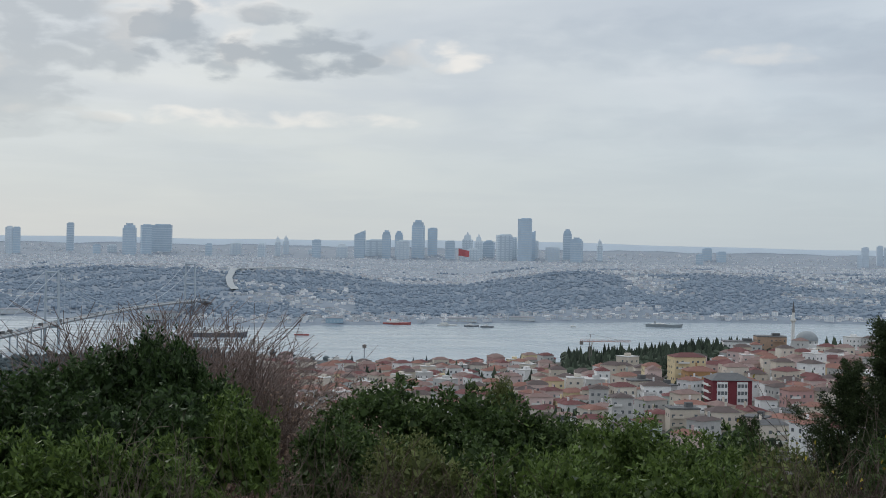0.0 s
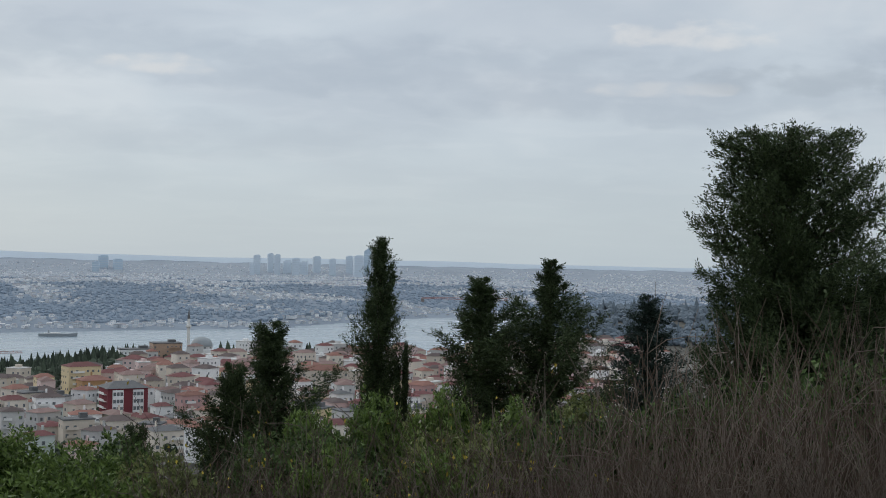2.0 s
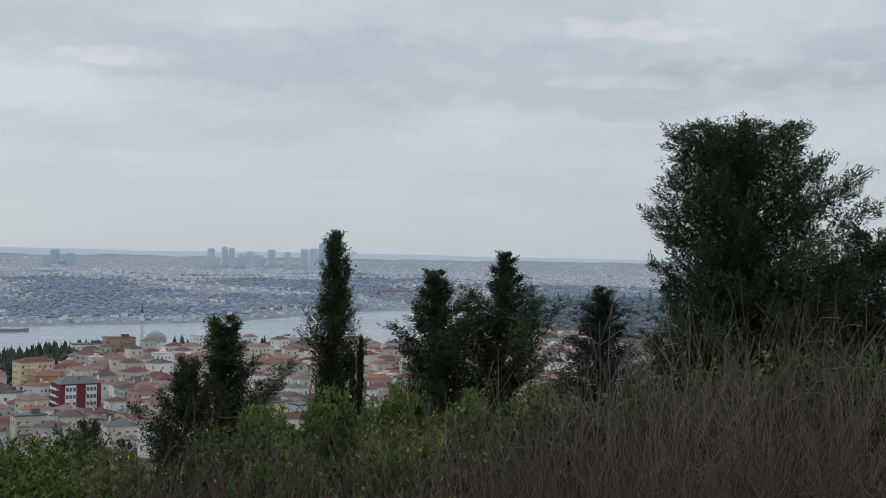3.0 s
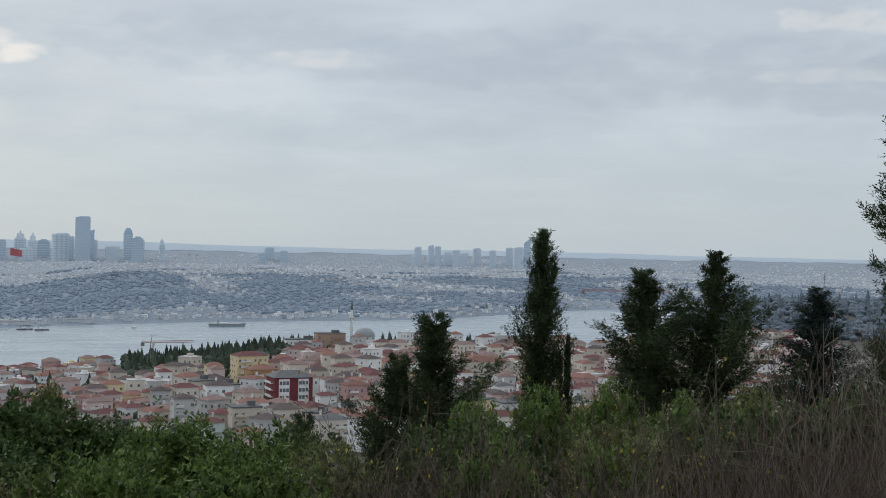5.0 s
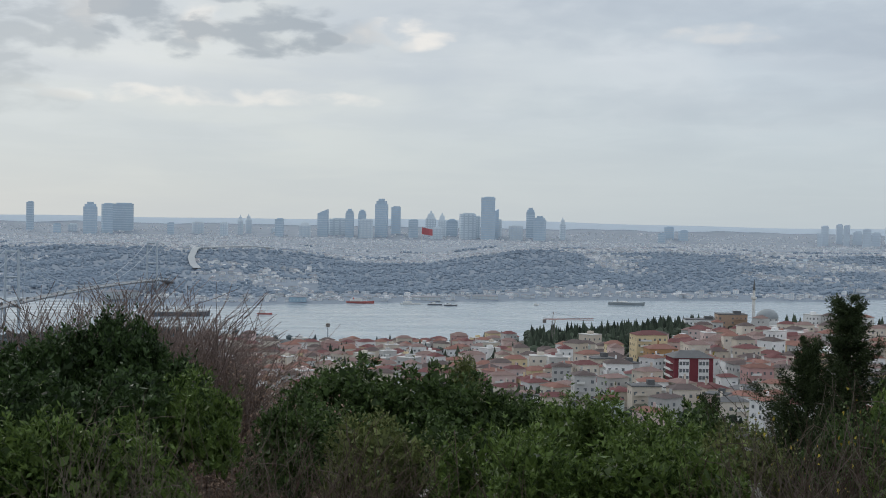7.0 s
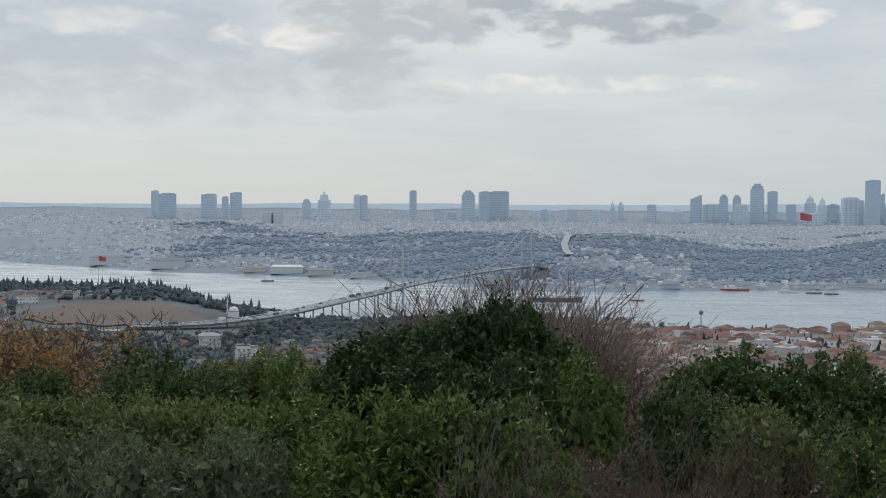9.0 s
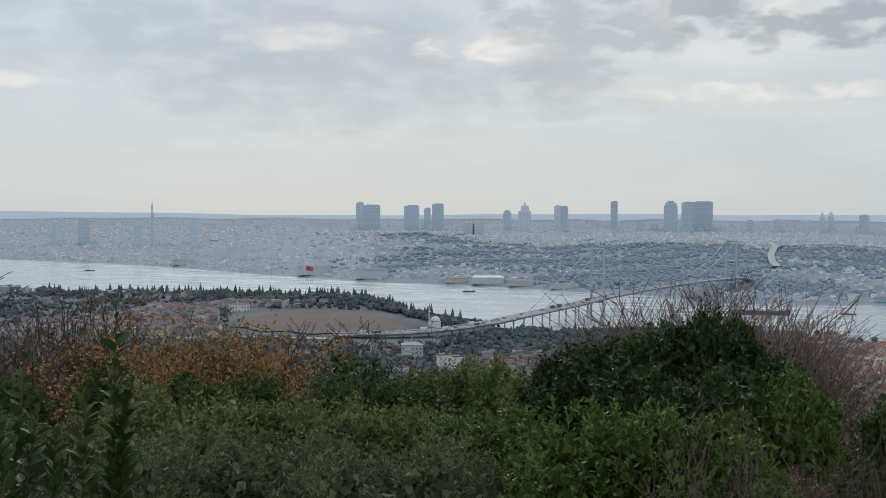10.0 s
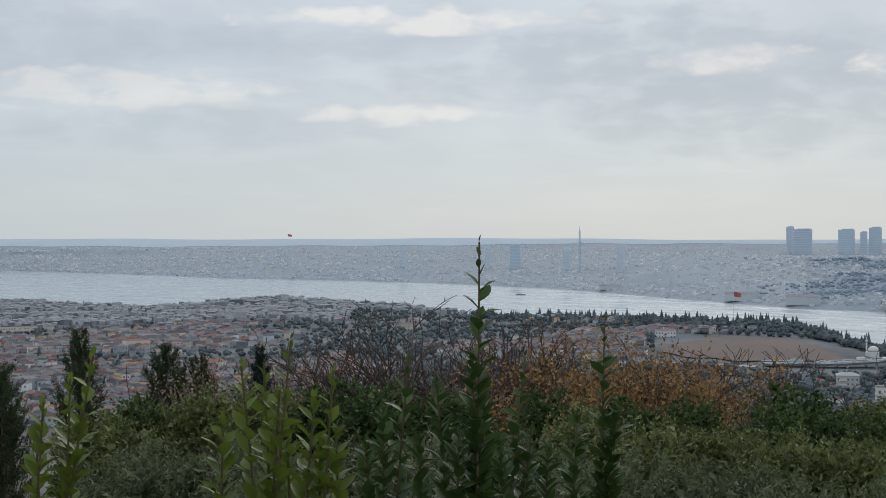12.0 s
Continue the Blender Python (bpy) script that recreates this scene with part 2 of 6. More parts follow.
# houses across the strait: haze lowers contrast in the colours themselves
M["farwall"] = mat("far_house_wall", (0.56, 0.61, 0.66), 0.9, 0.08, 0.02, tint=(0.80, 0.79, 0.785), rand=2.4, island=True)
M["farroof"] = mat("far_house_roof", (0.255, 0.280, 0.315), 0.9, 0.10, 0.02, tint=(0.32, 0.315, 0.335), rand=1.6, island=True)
# lower town plaster and tiles carry a blue-grey haze tint
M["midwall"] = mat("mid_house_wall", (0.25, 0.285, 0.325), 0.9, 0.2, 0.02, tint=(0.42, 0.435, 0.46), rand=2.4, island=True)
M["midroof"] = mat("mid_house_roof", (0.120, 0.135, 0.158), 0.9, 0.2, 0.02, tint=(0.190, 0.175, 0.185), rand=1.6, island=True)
# blue-grey glass and pale cladding, lightened further to paint in the haze
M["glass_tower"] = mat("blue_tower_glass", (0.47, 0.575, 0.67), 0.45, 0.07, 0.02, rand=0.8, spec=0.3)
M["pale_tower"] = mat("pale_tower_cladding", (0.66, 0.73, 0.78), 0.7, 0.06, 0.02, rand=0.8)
M["white_tower"] = mat("white_tower_cladding", (0.58, 0.60, 0.61), 0.7, 0.05, 0.02)
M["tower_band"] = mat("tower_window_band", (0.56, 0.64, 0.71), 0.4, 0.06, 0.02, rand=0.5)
# fainter cladding copy: more haze in the colour for the farthest towers
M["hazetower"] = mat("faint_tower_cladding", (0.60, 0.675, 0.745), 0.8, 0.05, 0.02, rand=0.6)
# the ridge glows: horizon haze put into its base colour and emission
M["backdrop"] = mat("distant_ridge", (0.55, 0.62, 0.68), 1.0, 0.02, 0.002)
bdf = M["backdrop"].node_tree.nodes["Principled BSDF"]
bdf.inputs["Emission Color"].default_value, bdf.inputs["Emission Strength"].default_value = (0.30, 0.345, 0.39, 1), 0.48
# parkland soil with the same bluish haze painted in
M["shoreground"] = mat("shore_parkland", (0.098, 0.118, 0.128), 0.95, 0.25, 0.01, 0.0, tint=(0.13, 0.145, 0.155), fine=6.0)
M["windowglass"] = mat("window_glass", (0.15, 0.165, 0.18), 0.2, 0.2, 0.3, spec=0.6)
M["white"] = mat("white_paint", (0.74, 0.74, 0.72), 0.7, 0.05, 0.3)
M["red"] = mat("red_cloth", (0.52, 0.15, 0.16), 0.8, 0.06, 0.2)
M["hull"] = mat("red_hull_paint", (0.42, 0.13, 0.12), 0.6, 0.1, 0.2)
M["darkhull"] = mat("dark_hull_paint", (0.16, 0.17, 0.19), 0.6, 0.1, 0.2)
M["lead"] = mat("lead_dome", (0.30, 0.33, 0.35), 0.6, 0.08, 0.3)
M["crane"] = mat("crane_paint", (0.22, 0.20, 0.19), 0.6, 0.1, 0.5)
M["cranered"] = mat("crane_red_paint", (0.40, 0.20, 0.18), 0.6, 0.1, 0.5)
M["slate"] = mat("grey_roof_sheet", (0.13, 0.135, 0.14), 0.7, 0.15, 0.4)
WALLS = [mat("plaster_" + n, c, 0.9, 0.09, 0.12, rand=0.7, fine=10.0) for n, c in (
    ("cream", (0.694, 0.636, 0.562)), ("pink", (0.636, 0.502, 0.481)), ("white", (0.800, 0.800, 0.800)), ("grey", (0.532, 0.532, 0.525)),
    ("beige", (0.592, 0.532, 0.459)), ("yellow", (0.710, 0.592, 0.384)), ("rose", (0.488, 0.311, 0.296)), ("sage", (0.517, 0.576, 0.546)))]
ROOFS = [mat("tile_" + n, c, 0.9, 0.16, 0.25, 0.2, rand=0.8, fine=14.0) for n, c in (
    ("terracotta", (0.249, 0.131, 0.106)), ("brick_red", (0.164, 0.072, 0.072)), ("faded", (0.235, 0.164, 0.150)), ("brown", (0.114, 0.091, 0.088)))]
ORANGE_WALL = mat("plaster_orange", (0.43, 0.26, 0.13), 0.9, 0.08, 0.12)
CRIMSON_WALL = mat("plaster_crimson", (0.20, 0.048, 0.060), 0.85, 0.08, 0.12)


class Acc:
    """Gathers faces with a material slot each, for one mesh."""

    def __init__(self):
        self.v, self.f, self.m = [], [], []

    def add(self, verts, faces, slot=0):
        o = len(self.v)
        self.v.extend(verts)
        for f in faces:
            self.f.append([o + i for i in f])
            self.m.append(slot)

    def box(self, c, size, rot=0.0, slot=0, top=None, taper=1.0):
        (x, y, z), (w, d, h) = c, size
        ca, sa = math.cos(rot), math.sin(rot)
        vs = []
        for k, zz in ((1.0, z), (taper, z + h)):
            for i, j in ((-1, -1), (1, -1), (1, 1), (-1, 1)):
                a, b = i * w / 2 * k, j * d / 2 * k
                vs.append((x + a * ca - b * sa, y + a * sa + b * ca, zz))
        self.add(vs, [(0, 1, 5, 4), (1, 2, 6, 5), (2, 3, 7, 6), (3, 0, 4, 7), (4, 5, 6, 7), (3, 2, 1, 0)], slot)

    def hip(self, c, size, rot=0.0, slot=0, ridge=0.45, over=0.4):
        (x, y, z), (w, d, h) = c, size
        ca, sa = math.cos(rot), math.sin(rot)
        w, d = w + 2 * over, d + 2 * over
        pts = [(-w / 2, -d / 2, 0), (w / 2, -d / 2, 0), (w / 2, d / 2, 0), (-w / 2, d / 2, 0),
               (-w / 2 * ridge, 0, h), (w / 2 * ridge, 0, h)]
        vs = [(x + a * ca - b * sa, y + a * sa + b * ca, z + q) for a, b, q in pts]
        self.add(vs, [(0, 1, 5, 4), (1, 2, 5), (2, 3, 4, 5), (3, 0, 4), (3, 2, 1, 0)], slot)

    def tube(self, path, radii, sides=6, slot=0):
        """A tapered tube along points."""
        rings = []
        for i, p in enumerate(path):
            p = Vector(p)
            a = Vector(path[max(i - 1, 0)])
            b = Vector(path[min(i + 1, len(path) - 1)])
            t = (b - a).normalized()
            s = t.cross(Vector((0, 0, 1)) if abs(t.z) < 0.9 else Vector((1, 0, 0))).normalized()
            u = s.cross(t)
            r = radii[i] if not isinstance(radii, (int, float)) else radii
            rings.append([tuple(p + (s * math.cos(q) + u * math.sin(q)) * r) for q in [2 * math.pi * k / sides for k in range(sides)]])
        vs = [v for ring in rings for v in ring]
        fs = []
        for i in range(len(path) - 1):
            for k in range(sides):
                a, b = i * sides + k, i * sides + (k + 1) % sides
                fs.append((a, b, b + sides, a + sides))
        fs.append(tuple(range(sides))[::-1])
        fs.append(tuple(range((len(path) - 1) * sides, len(path) * sides)))
        self.add(vs, fs, slot)

    def spin(self, c, prof, sides=16, slot=0, rot=0.0):
        """A turned form from (radius, height) pairs."""
        vs = [(c[0] + r * math.cos(rot + 2 * math.pi * k / sides), c[1] + r * math.sin(rot + 2 * math.pi * k / sides), c[2] + z) for r, z in prof for k in range(sides)]
        fs = [(i * sides + k, i * sides + (k + 1) % sides, (i + 1) * sides + (k + 1) % sides, (i + 1) * sides + k) for i in range(len(prof) - 1) for k in range(sides)]
        fs.append(tuple(range((len(prof) - 1) * sides, len(prof) * sides)))
        self.add(vs, fs, slot)

    def mesh(self, name, mats, smooth=False):
        me = bpy.data.meshes.new(name)
        me.from_pydata([tuple(v) for v in self.v], [], self.f)
        for m in mats:
            me.materials.append(m)
        if len(mats) > 1:
            me.polygons.foreach_set("material_index", self.m)
        if smooth:
            me.polygons.foreach_set("use_smooth", [True] * len(self.f))
        me.update()
        return me


def make(name, acc, mats, parent=None, label="", smooth=False):
    """One mesh object, a thing or a part of one."""
    ob = new(name, acc.mesh(name, mats if isinstance(mats, list) else [mats], smooth))
    if parent is not None:
        ob.parent = parent
    if label:
        ob["label"] = label
    return ob


def root(name, x, y, z, rz=0.0):
    ob = new(name)
    ob.matrix_world = Matrix.LocRotScale((x, y, z), Euler((0, 0, rz)), None)
    return ob


def at(az, d):
    """The plan point d metres off in the direction az, degrees right of north."""
    return d * math.sin(radians(az)), d * math.cos(radians(az))


# ---- the land: one sheet to the horizon ----
AZ = [-180, -75, -62, -56, -50, -45, -40, -33, -28, -24, -19, -9, -3.5, 3, 7, 11.5, 16.5, 23, 27, 33, 45, 60, 180]
Z450 = [40, 26, 26, 26, 26, 26, 26, 26, 25, 25, 25, 28, 31, 33, 37, 39, 39, 39, 39, 39, 42, 45, 40]
Z800 = [30, 14, 14, 14, 15, 14, 14, 13, 11, 10, 11, 15, 17, 22, 29, 35, 36, 36, 36, 40, 44, 45, 30]
DCREST = [2000, 2300, 2200, 1900, 1950, 1800, 1580, 1370, 1340, 1170, 1110, 1160, 1010, 1030, 1030, 960, 945, 960, 955, 1230, 1300, 1300, 2000]
ZCREST = [20, 6, 6, 6, 16, 10, 7, 20, 18, 8, 4, 6, 9, 9, 15, 29, 35, 34, 32, 64, 66, 66, 20]
AZF = [-180, -75, -62, -52.5, -42.5, -37.4, -32.4, -27.6, -23.7, -19, -9, 0.5, 8, 19, 26.4, 31.5, 45, 180]
DFAR = [4900, 4700, 4430, 3405, 2903, 2591, 2209, 1980, 1896, 1773, 1561, 1660, 1773, 1902, 2350, 2341, 2400, 4900]
AZR = [-180, -62, -42, -25, -19, -11, -7, -2, 1, 5, 12, 18, 24, 31, 37, 50, 180]
ELR = [-0.6, -0.55, -0.85, -0.95, -1.45, -1.2, -1.35, -1.85, -1.85, -1.25, -1.2, -1.35, -1.10, -1.2, -1.5, -1.4, -0.6]


def land(az, r):
    """Ground height at direction az and distance r (arrays)."""
    az, r = np.asarray(az, float), np.asarray(r, float)
    z450, z800, dc, zc = (np.interp(az, AZ, q) for q in (Z450, Z800, DCREST, ZCREST))
    df = np.interp(az, AZF, DFAR)
    near = np.interp(r, [0, 2.5, 5, 10, 20, 40, 80, 200, 450], [108.4, 108.35, 107.6, 105.9, 103.2, 98.5, 90, 66, 0])
    a = np.where(r < 200, near, 0)
    k = np.clip((r - 200) / 250, 0, 1)
    a = np.where((r >= 200) & (r < 450), 66 + (z450 - 66) * (k * (2 - k)), a)
    k = np.clip((r - 450) / 350, 0, 1)
    a = np.where((r >= 450) & (r < 800), z450 + (z800 - z450) * k, a)
    k = np.clip((r - 800) / np.maximum(dc - 800, 1), 0, 1)
    a = np.where((r >= 800) & (r < dc), z800 + (zc - z800) * k, a)
    k = np.clip((r - dc) / 90, 0, 1)
    a = np.where(r >= dc, zc + (-4 - zc) * k, a)
    # the far side: shore, slope, ridge, upland
    zr = 110 + (df + 900) * np.tan(np.radians(np.interp(az, AZR, ELR))) - 8
    dr = np.minimum(df + 900, 4700)
    k = np.clip((r - df) / np.maximum(dr - df, 50), 0, 1)
    far = 2.0 + (zr - 2.0) * (k ** 0.85)
    zb = np.where(az < -30, zr, 36.0)
    k2 = np.clip((r - dr) / np.maximum(4430 - dr, 50), 0, 1)
    far = np.where(r > dr, zr + (zb - zr) * k2, far)
    k2 = np.clip((r - 4430) / 520, 0, 1)
    far = np.where(r > 4430, np.where(r > dr, zb + (76 - zb) * k2, far), far)
    far = np.where(r < df, -4 + 6 * np.clip((r - df + 30) / 30, 0, 1), far)
    a = np.where(r > df - 30, far, a)
    x, y = r * np.sin(np.radians(az)), r * np.cos(np.radians(az))
    rough = np.sin(x * 0.013 + 1.3) * np.cos(y * 0.011 + 0.4) + 0.6 * np.sin(x * 0.031 - y * 0.027)
    amp = np.where(r < 200, 0.0, np.where(r < dc, 1.2, np.where(r > df + 60, 3.0, 0.0)))
    return a + rough * amp


def land_at(x, y):
    return float(land(math.degrees(math.atan2(x, y)), math.hypot(x, y)))


def build_land():
    azs = np.concatenate([np.arange(-180, -75, 5.0), np.arange(-75, 60, 0.6), np.arange(60, 180.1, 5.0)])
    rs = np.concatenate([[0.4, 1.2, 2.0], np.geomspace(3, 200, 46), np.geomspace(210, 4950, 120)])
    A, R = np.meshgrid(azs, rs, indexing="ij")
    Z = land(A, R)
    X, Y = R * np.sin(np.radians(A)), R * np.cos(np.radians(A))
    na, nr = A.shape
    verts = np.stack([X, Y, Z], -1).reshape(-1, 3).tolist() + [(0, 0, 108.4)]
    idx = np.arange(na * nr).reshape(na, nr)
    faces = np.stack([idx[:-1, :-1], idx[:-1, 1:], idx[1:, 1:], idx[1:, :-1]], -1).reshape(-1, 4)[:, ::-1]
    Rm, Am = R[:-1, :-1].ravel(), A[:-1, :-1].ravel()
    dc, df = np.interp(Am, AZ, DCREST), np.interp(Am, AZF, DFAR)
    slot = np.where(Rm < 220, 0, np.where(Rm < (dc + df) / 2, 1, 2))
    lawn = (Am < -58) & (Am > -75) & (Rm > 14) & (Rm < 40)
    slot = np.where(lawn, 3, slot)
    # haze-tinted shore ground from 720 m out
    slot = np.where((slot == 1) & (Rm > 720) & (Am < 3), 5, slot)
    # paler haze-tinted slot for the farther land and the south
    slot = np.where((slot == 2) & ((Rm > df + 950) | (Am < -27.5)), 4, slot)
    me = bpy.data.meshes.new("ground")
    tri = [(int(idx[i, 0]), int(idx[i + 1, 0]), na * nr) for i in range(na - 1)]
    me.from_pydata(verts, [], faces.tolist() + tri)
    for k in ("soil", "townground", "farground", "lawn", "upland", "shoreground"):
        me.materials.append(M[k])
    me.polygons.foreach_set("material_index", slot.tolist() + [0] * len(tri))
    me.polygons.foreach_set("use_smooth", [True] * len(me.polygons))
    me.update()
    ob = new("ground", me)
    return tagged(ob, "wooded hillside falling to a strait, far hills beyond", "ground", kind="structure")


ground = build_land()
w = Acc()
w.add([(-5200, -5200, 0), (5200, -5200, 0), (5200, 5200, 0), (-5200, 5200, 0)], [(0, 1, 2, 3)])
tagged(make("water", w, M["water"]), "pale grey strait water under an overcast sky", "water", kind="structure")


def ridge_ring(name, dist, base, seed, material):
    acc = Acc()
    rnd = random.Random(seed)
    ph = [rnd.uniform(0, 6) for _ in range(4)]
    top, bot = [], []
    for i in range(241):
        az = -80 + i * 0.6
        x, y = at(az, dist)
        h = base + 5.0 * math.sin(az * 0.11 + ph[0]) + 3.0 * math.sin(az * 0.29 + ph[1]) + 1.2 * math.sin(az * 0.9 + ph[2])
        top.append((x, y, h))
        bot.append((x, y, 40.0))
    n = len(top)
    acc.add(bot + top, [(i, i + 1, n + i + 1, n + i) for i in range(n - 1)])
    return tagged(make(name, acc, material), "pale hazy ridge on the horizon", "hills", kind="structure")


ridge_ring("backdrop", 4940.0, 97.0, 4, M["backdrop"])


# ---- far city across the strait ----
def scatter(count, seed, az0, az1, keep):
    rng = np.random.default_rng(seed)
    az = rng.uniform(az0, az1, count * 6)
    u = rng.uniform(0, 1, count * 6)
    out = []
    for a, q in zip(az, u):
        p = keep(a, q, rng)
        if p:
            out.append(p)
        if len(out) >= count:
            break
    return out


def town_noise(az, r, s=1.0):
    x, y = at(az, r)
    return noise.noise(Vector((x * 0.0032 * s, y * 0.0032 * s, 3.0))) + 0.5 * noise.noise(Vector((x * 0.009 * s, y * 0.009 * s, 7.0)))


def dfar(az):
    return float(np.interp(az, AZF, DFAR))


def woodiness(az, r):
    """How wooded the far slopes are: the low wooded hills behind the shore, the open city above and to the south."""
    df = dfar(az)
    k = (r - df) / 900.0
    w = town_noise(az, r)
    if -4 < az < 3.5 and 0.10 < k < 0.95:
        w += 0.75
    elif -7.5 < az < 8 and 0.12 < k < 0.9:
        w += 0.28
    elif -19 < az < 40 and 0.2 < k < 1.0:
        w += 0.10
    if -26 < az < -12 and 0.32 < k < 0.6:
        w += 0.6
    if az < -27:
        w -= 0.35
    if k > 1.0:
        w -= 0.4
    if k < 0.08:
        w -= 0.4
    return w


def far_city(name, label, count, seed, mats, zone, size):
    """Blocks with hipped roofs, strewn thickly over one belt of the far side."""
    acc = Acc()
    rng = np.random.default_rng(seed)
    for a, r in scatter(count, seed + 6, -66, 52, zone):
        x, y = at(a, r)
        wd, dp = rng.uniform(8, 16) * size, rng.uniform(8, 14) * size
        h = rng.uniform(5, 11) * size
        if rng.random() < 0.04:
            h *= 1.8
        rot = math.radians(-a) + rng.uniform(-0.6, 0.6)
        z = land_at(x, y) - 1.5
        acc.box((x, y, z), (wd, dp, h), rot, 0)
        if rng.random() < 0.5:
            acc.hip((x, y, z + h), (wd, dp, 2.4 * size), rot, 1, over=0.3)
        if r < dfar(a) + 320:
            ca, sa = math.cos(rot), math.sin(rot)
            for k in range(int(h // 3.0)):
                for e in (-1, 1):
                    q = []
                    for u, v in ((-1, 0), (1, 0), (1, 1), (-1, 1)):
                        g, b = e * wd / 4 + u * wd * 0.11, -dp / 2 - 0.08
                        q.append((x + g * ca - b * sa, y + g * sa + b * ca, z + 2.6 + 2.6 * k + 1.3 * v))
                    acc.add(q, [(0, 1, 2, 3)], 2)
    tagged(make(name, acc, mats), label, "houses", kind="stuff")


def slope_zone(a, q, g):
    df = dfar(a)
    r = df + 10 + 1000 * q
    return (a, r) if a > -28 + g.uniform(-3, 3) and r < 4700 and woodiness(a, r) < -0.06 + g.uniform(-0.08, 0.14) else None


def upland_zone(a, q, g):
    df = dfar(a)
    r0 = df + (10 if a < -28 + g.uniform(-3, 3) else 900)
    r = r0 + (4800 - r0) * q ** 1.3
    return (a, r) if r < 4800 and town_noise(a, r) < 0.25 + g.uniform(-0.2, 0.3) else None


ICO = None


def clump(acc, c, r, squash, rng, slot=0):
    """A rough crown of a far tree: an uneven faceted lump with a broken outline."""
    global ICO
    if ICO is None:
        bm = bmesh.new()
        bmesh.ops.create_icosphere(bm, subdivisions=1, radius=1.0)
        ICO = ([v.co.copy() for v in bm.verts], [[v.index for v in f.verts] for f in bm.faces])
        bm.free()
    vs = [(c[0] + v.x * r * rng.uniform(0.65, 1.25), c[1] + v.y * r * rng.uniform(0.65, 1.25), c[2] + (v.z * rng.uniform(0.7, 1.3)) * r * squash) for v in ICO[0]]
    acc.add(vs, ICO[1], slot)


def far_woods():
    acc = Acc()
    rng = np.random.default_rng(8)

    def keep(a, q, g):
        df = dfar(a)
        r = df + 25 + 1500 * q
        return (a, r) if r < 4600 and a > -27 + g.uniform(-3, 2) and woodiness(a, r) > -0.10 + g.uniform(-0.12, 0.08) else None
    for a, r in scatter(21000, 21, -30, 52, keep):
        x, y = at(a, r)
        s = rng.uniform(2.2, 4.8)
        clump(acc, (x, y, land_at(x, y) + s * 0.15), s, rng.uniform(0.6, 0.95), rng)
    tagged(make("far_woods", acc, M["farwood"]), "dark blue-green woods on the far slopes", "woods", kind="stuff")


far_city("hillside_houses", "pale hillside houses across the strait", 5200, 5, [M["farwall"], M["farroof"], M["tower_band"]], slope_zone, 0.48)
far_city("upland_houses", "pale hazy city spread over the far upland", 21000, 6, [M["hazewall"], M["paleroof"], M["tower_band"]], upland_zone, 0.47)
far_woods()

# ---- towers on the skyline ----
TOWERS_A = [(-18.76, 125, 18, "p"), (-18.49, 127, 26, "g"), (-16.28, 145, 24, "g"), (-15.18, 73, 26, "g"), (-14.54, 72, 34, "p"), (-13.80, 145, 44, "c"), (-13.10, 143, 36, "g"), (-12.45, 145, 80, "g"), (-10.39, 81, 24, "g"), (-9.22, 84, 38, "p"), (-8.08, 84, 26, "p"), (-7.37, 111, 20, "t"), (-7.01, 113, 22, "t"), (-5.65, 101, 30, "g"), (-5.90, 67, 22, "p"), (-4.52, 94, 42, "t"), (-3.72, 135, 38, "s"), (-3.01, 105, 82, "p"), (-2.53, 137, 30, "c"), (-1.97, 136, 30, "c"), (-1.81, 104, 46, "p"), (-1.11, 175, 44, "c")]
TOWERS_B = [(-0.47, 150, 36, "g"), (0.32, 105, 34, "g"), (1.11, 136, 36, "t"), (1.35, 79, 40, "p"), (1.61, 129, 30, "t"), (2.07, 108, 42, "c"), (2.75, 130, 56, "p"), (3.19, 121, 22, "p"), (3.67, 187, 52, "g"), (3.90, 145, 38, "s"), (4.13, 110, 26, "p"), (4.92, 90, 50, "p"), (5.57, 152, 32, "c"), (5.99, 123, 42, "c"), (7.01, 120, 20, "t"), (11.71, 94, 36, "g"), (11.39, 73, 24, "g"), (12.32, 83, 32, "g"), (18.11, 81, 16, "f"), (18.32, 107, 26, "f"), (18.91, 113, 22, "f"), (19.22, 110, 20, "f")]
TOWERS_C = [(19.65, 90, 30, "f"), (20.04, 99, 28, "f"), (20.41, 87, 28, "f"), (20.96, 106, 28, "f"), (21.68, 99, 24, "f"), (22.42, 110, 26, "f"), (22.82, 112, 34, "f"), (23.23, 143, 24, "s"), (-27.65, 139, 28, "p"), (-27.15, 129, 66, "g"), (-25.32, 128, 52, "g"), (-24.62, 119, 22, "g"), (-24.15, 134, 44, "g"), (-39.61, 78, 38, "g"), (-40.87, 68, 20, "f"), (-34.94, 75, 30, "f"), (-44.69, 74, 22, "f"), (-49.74, 70, 16, "f"), (-50.57, 66, 12, "f"), (-36.76, 143, 10, "t"), (-21.04, 111, 30, "c"), (-20.25, 138, 42, "t")]
TOWERS_D = [(-18.78, 129, 24, "p"), (-37.35, 66, 30, "f"), (-22.78, 77, 27, "w"), (-22.33, 78, 27, "w"), (16.97, 18, 20, "b"), (17.53, 22, 18, "b")]
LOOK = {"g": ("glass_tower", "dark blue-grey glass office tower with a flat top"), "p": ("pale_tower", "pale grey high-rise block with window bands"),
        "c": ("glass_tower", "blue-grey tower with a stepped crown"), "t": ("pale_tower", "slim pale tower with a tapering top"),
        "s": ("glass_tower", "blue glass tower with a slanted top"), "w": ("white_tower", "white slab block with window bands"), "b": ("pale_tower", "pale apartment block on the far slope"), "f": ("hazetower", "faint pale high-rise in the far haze")}


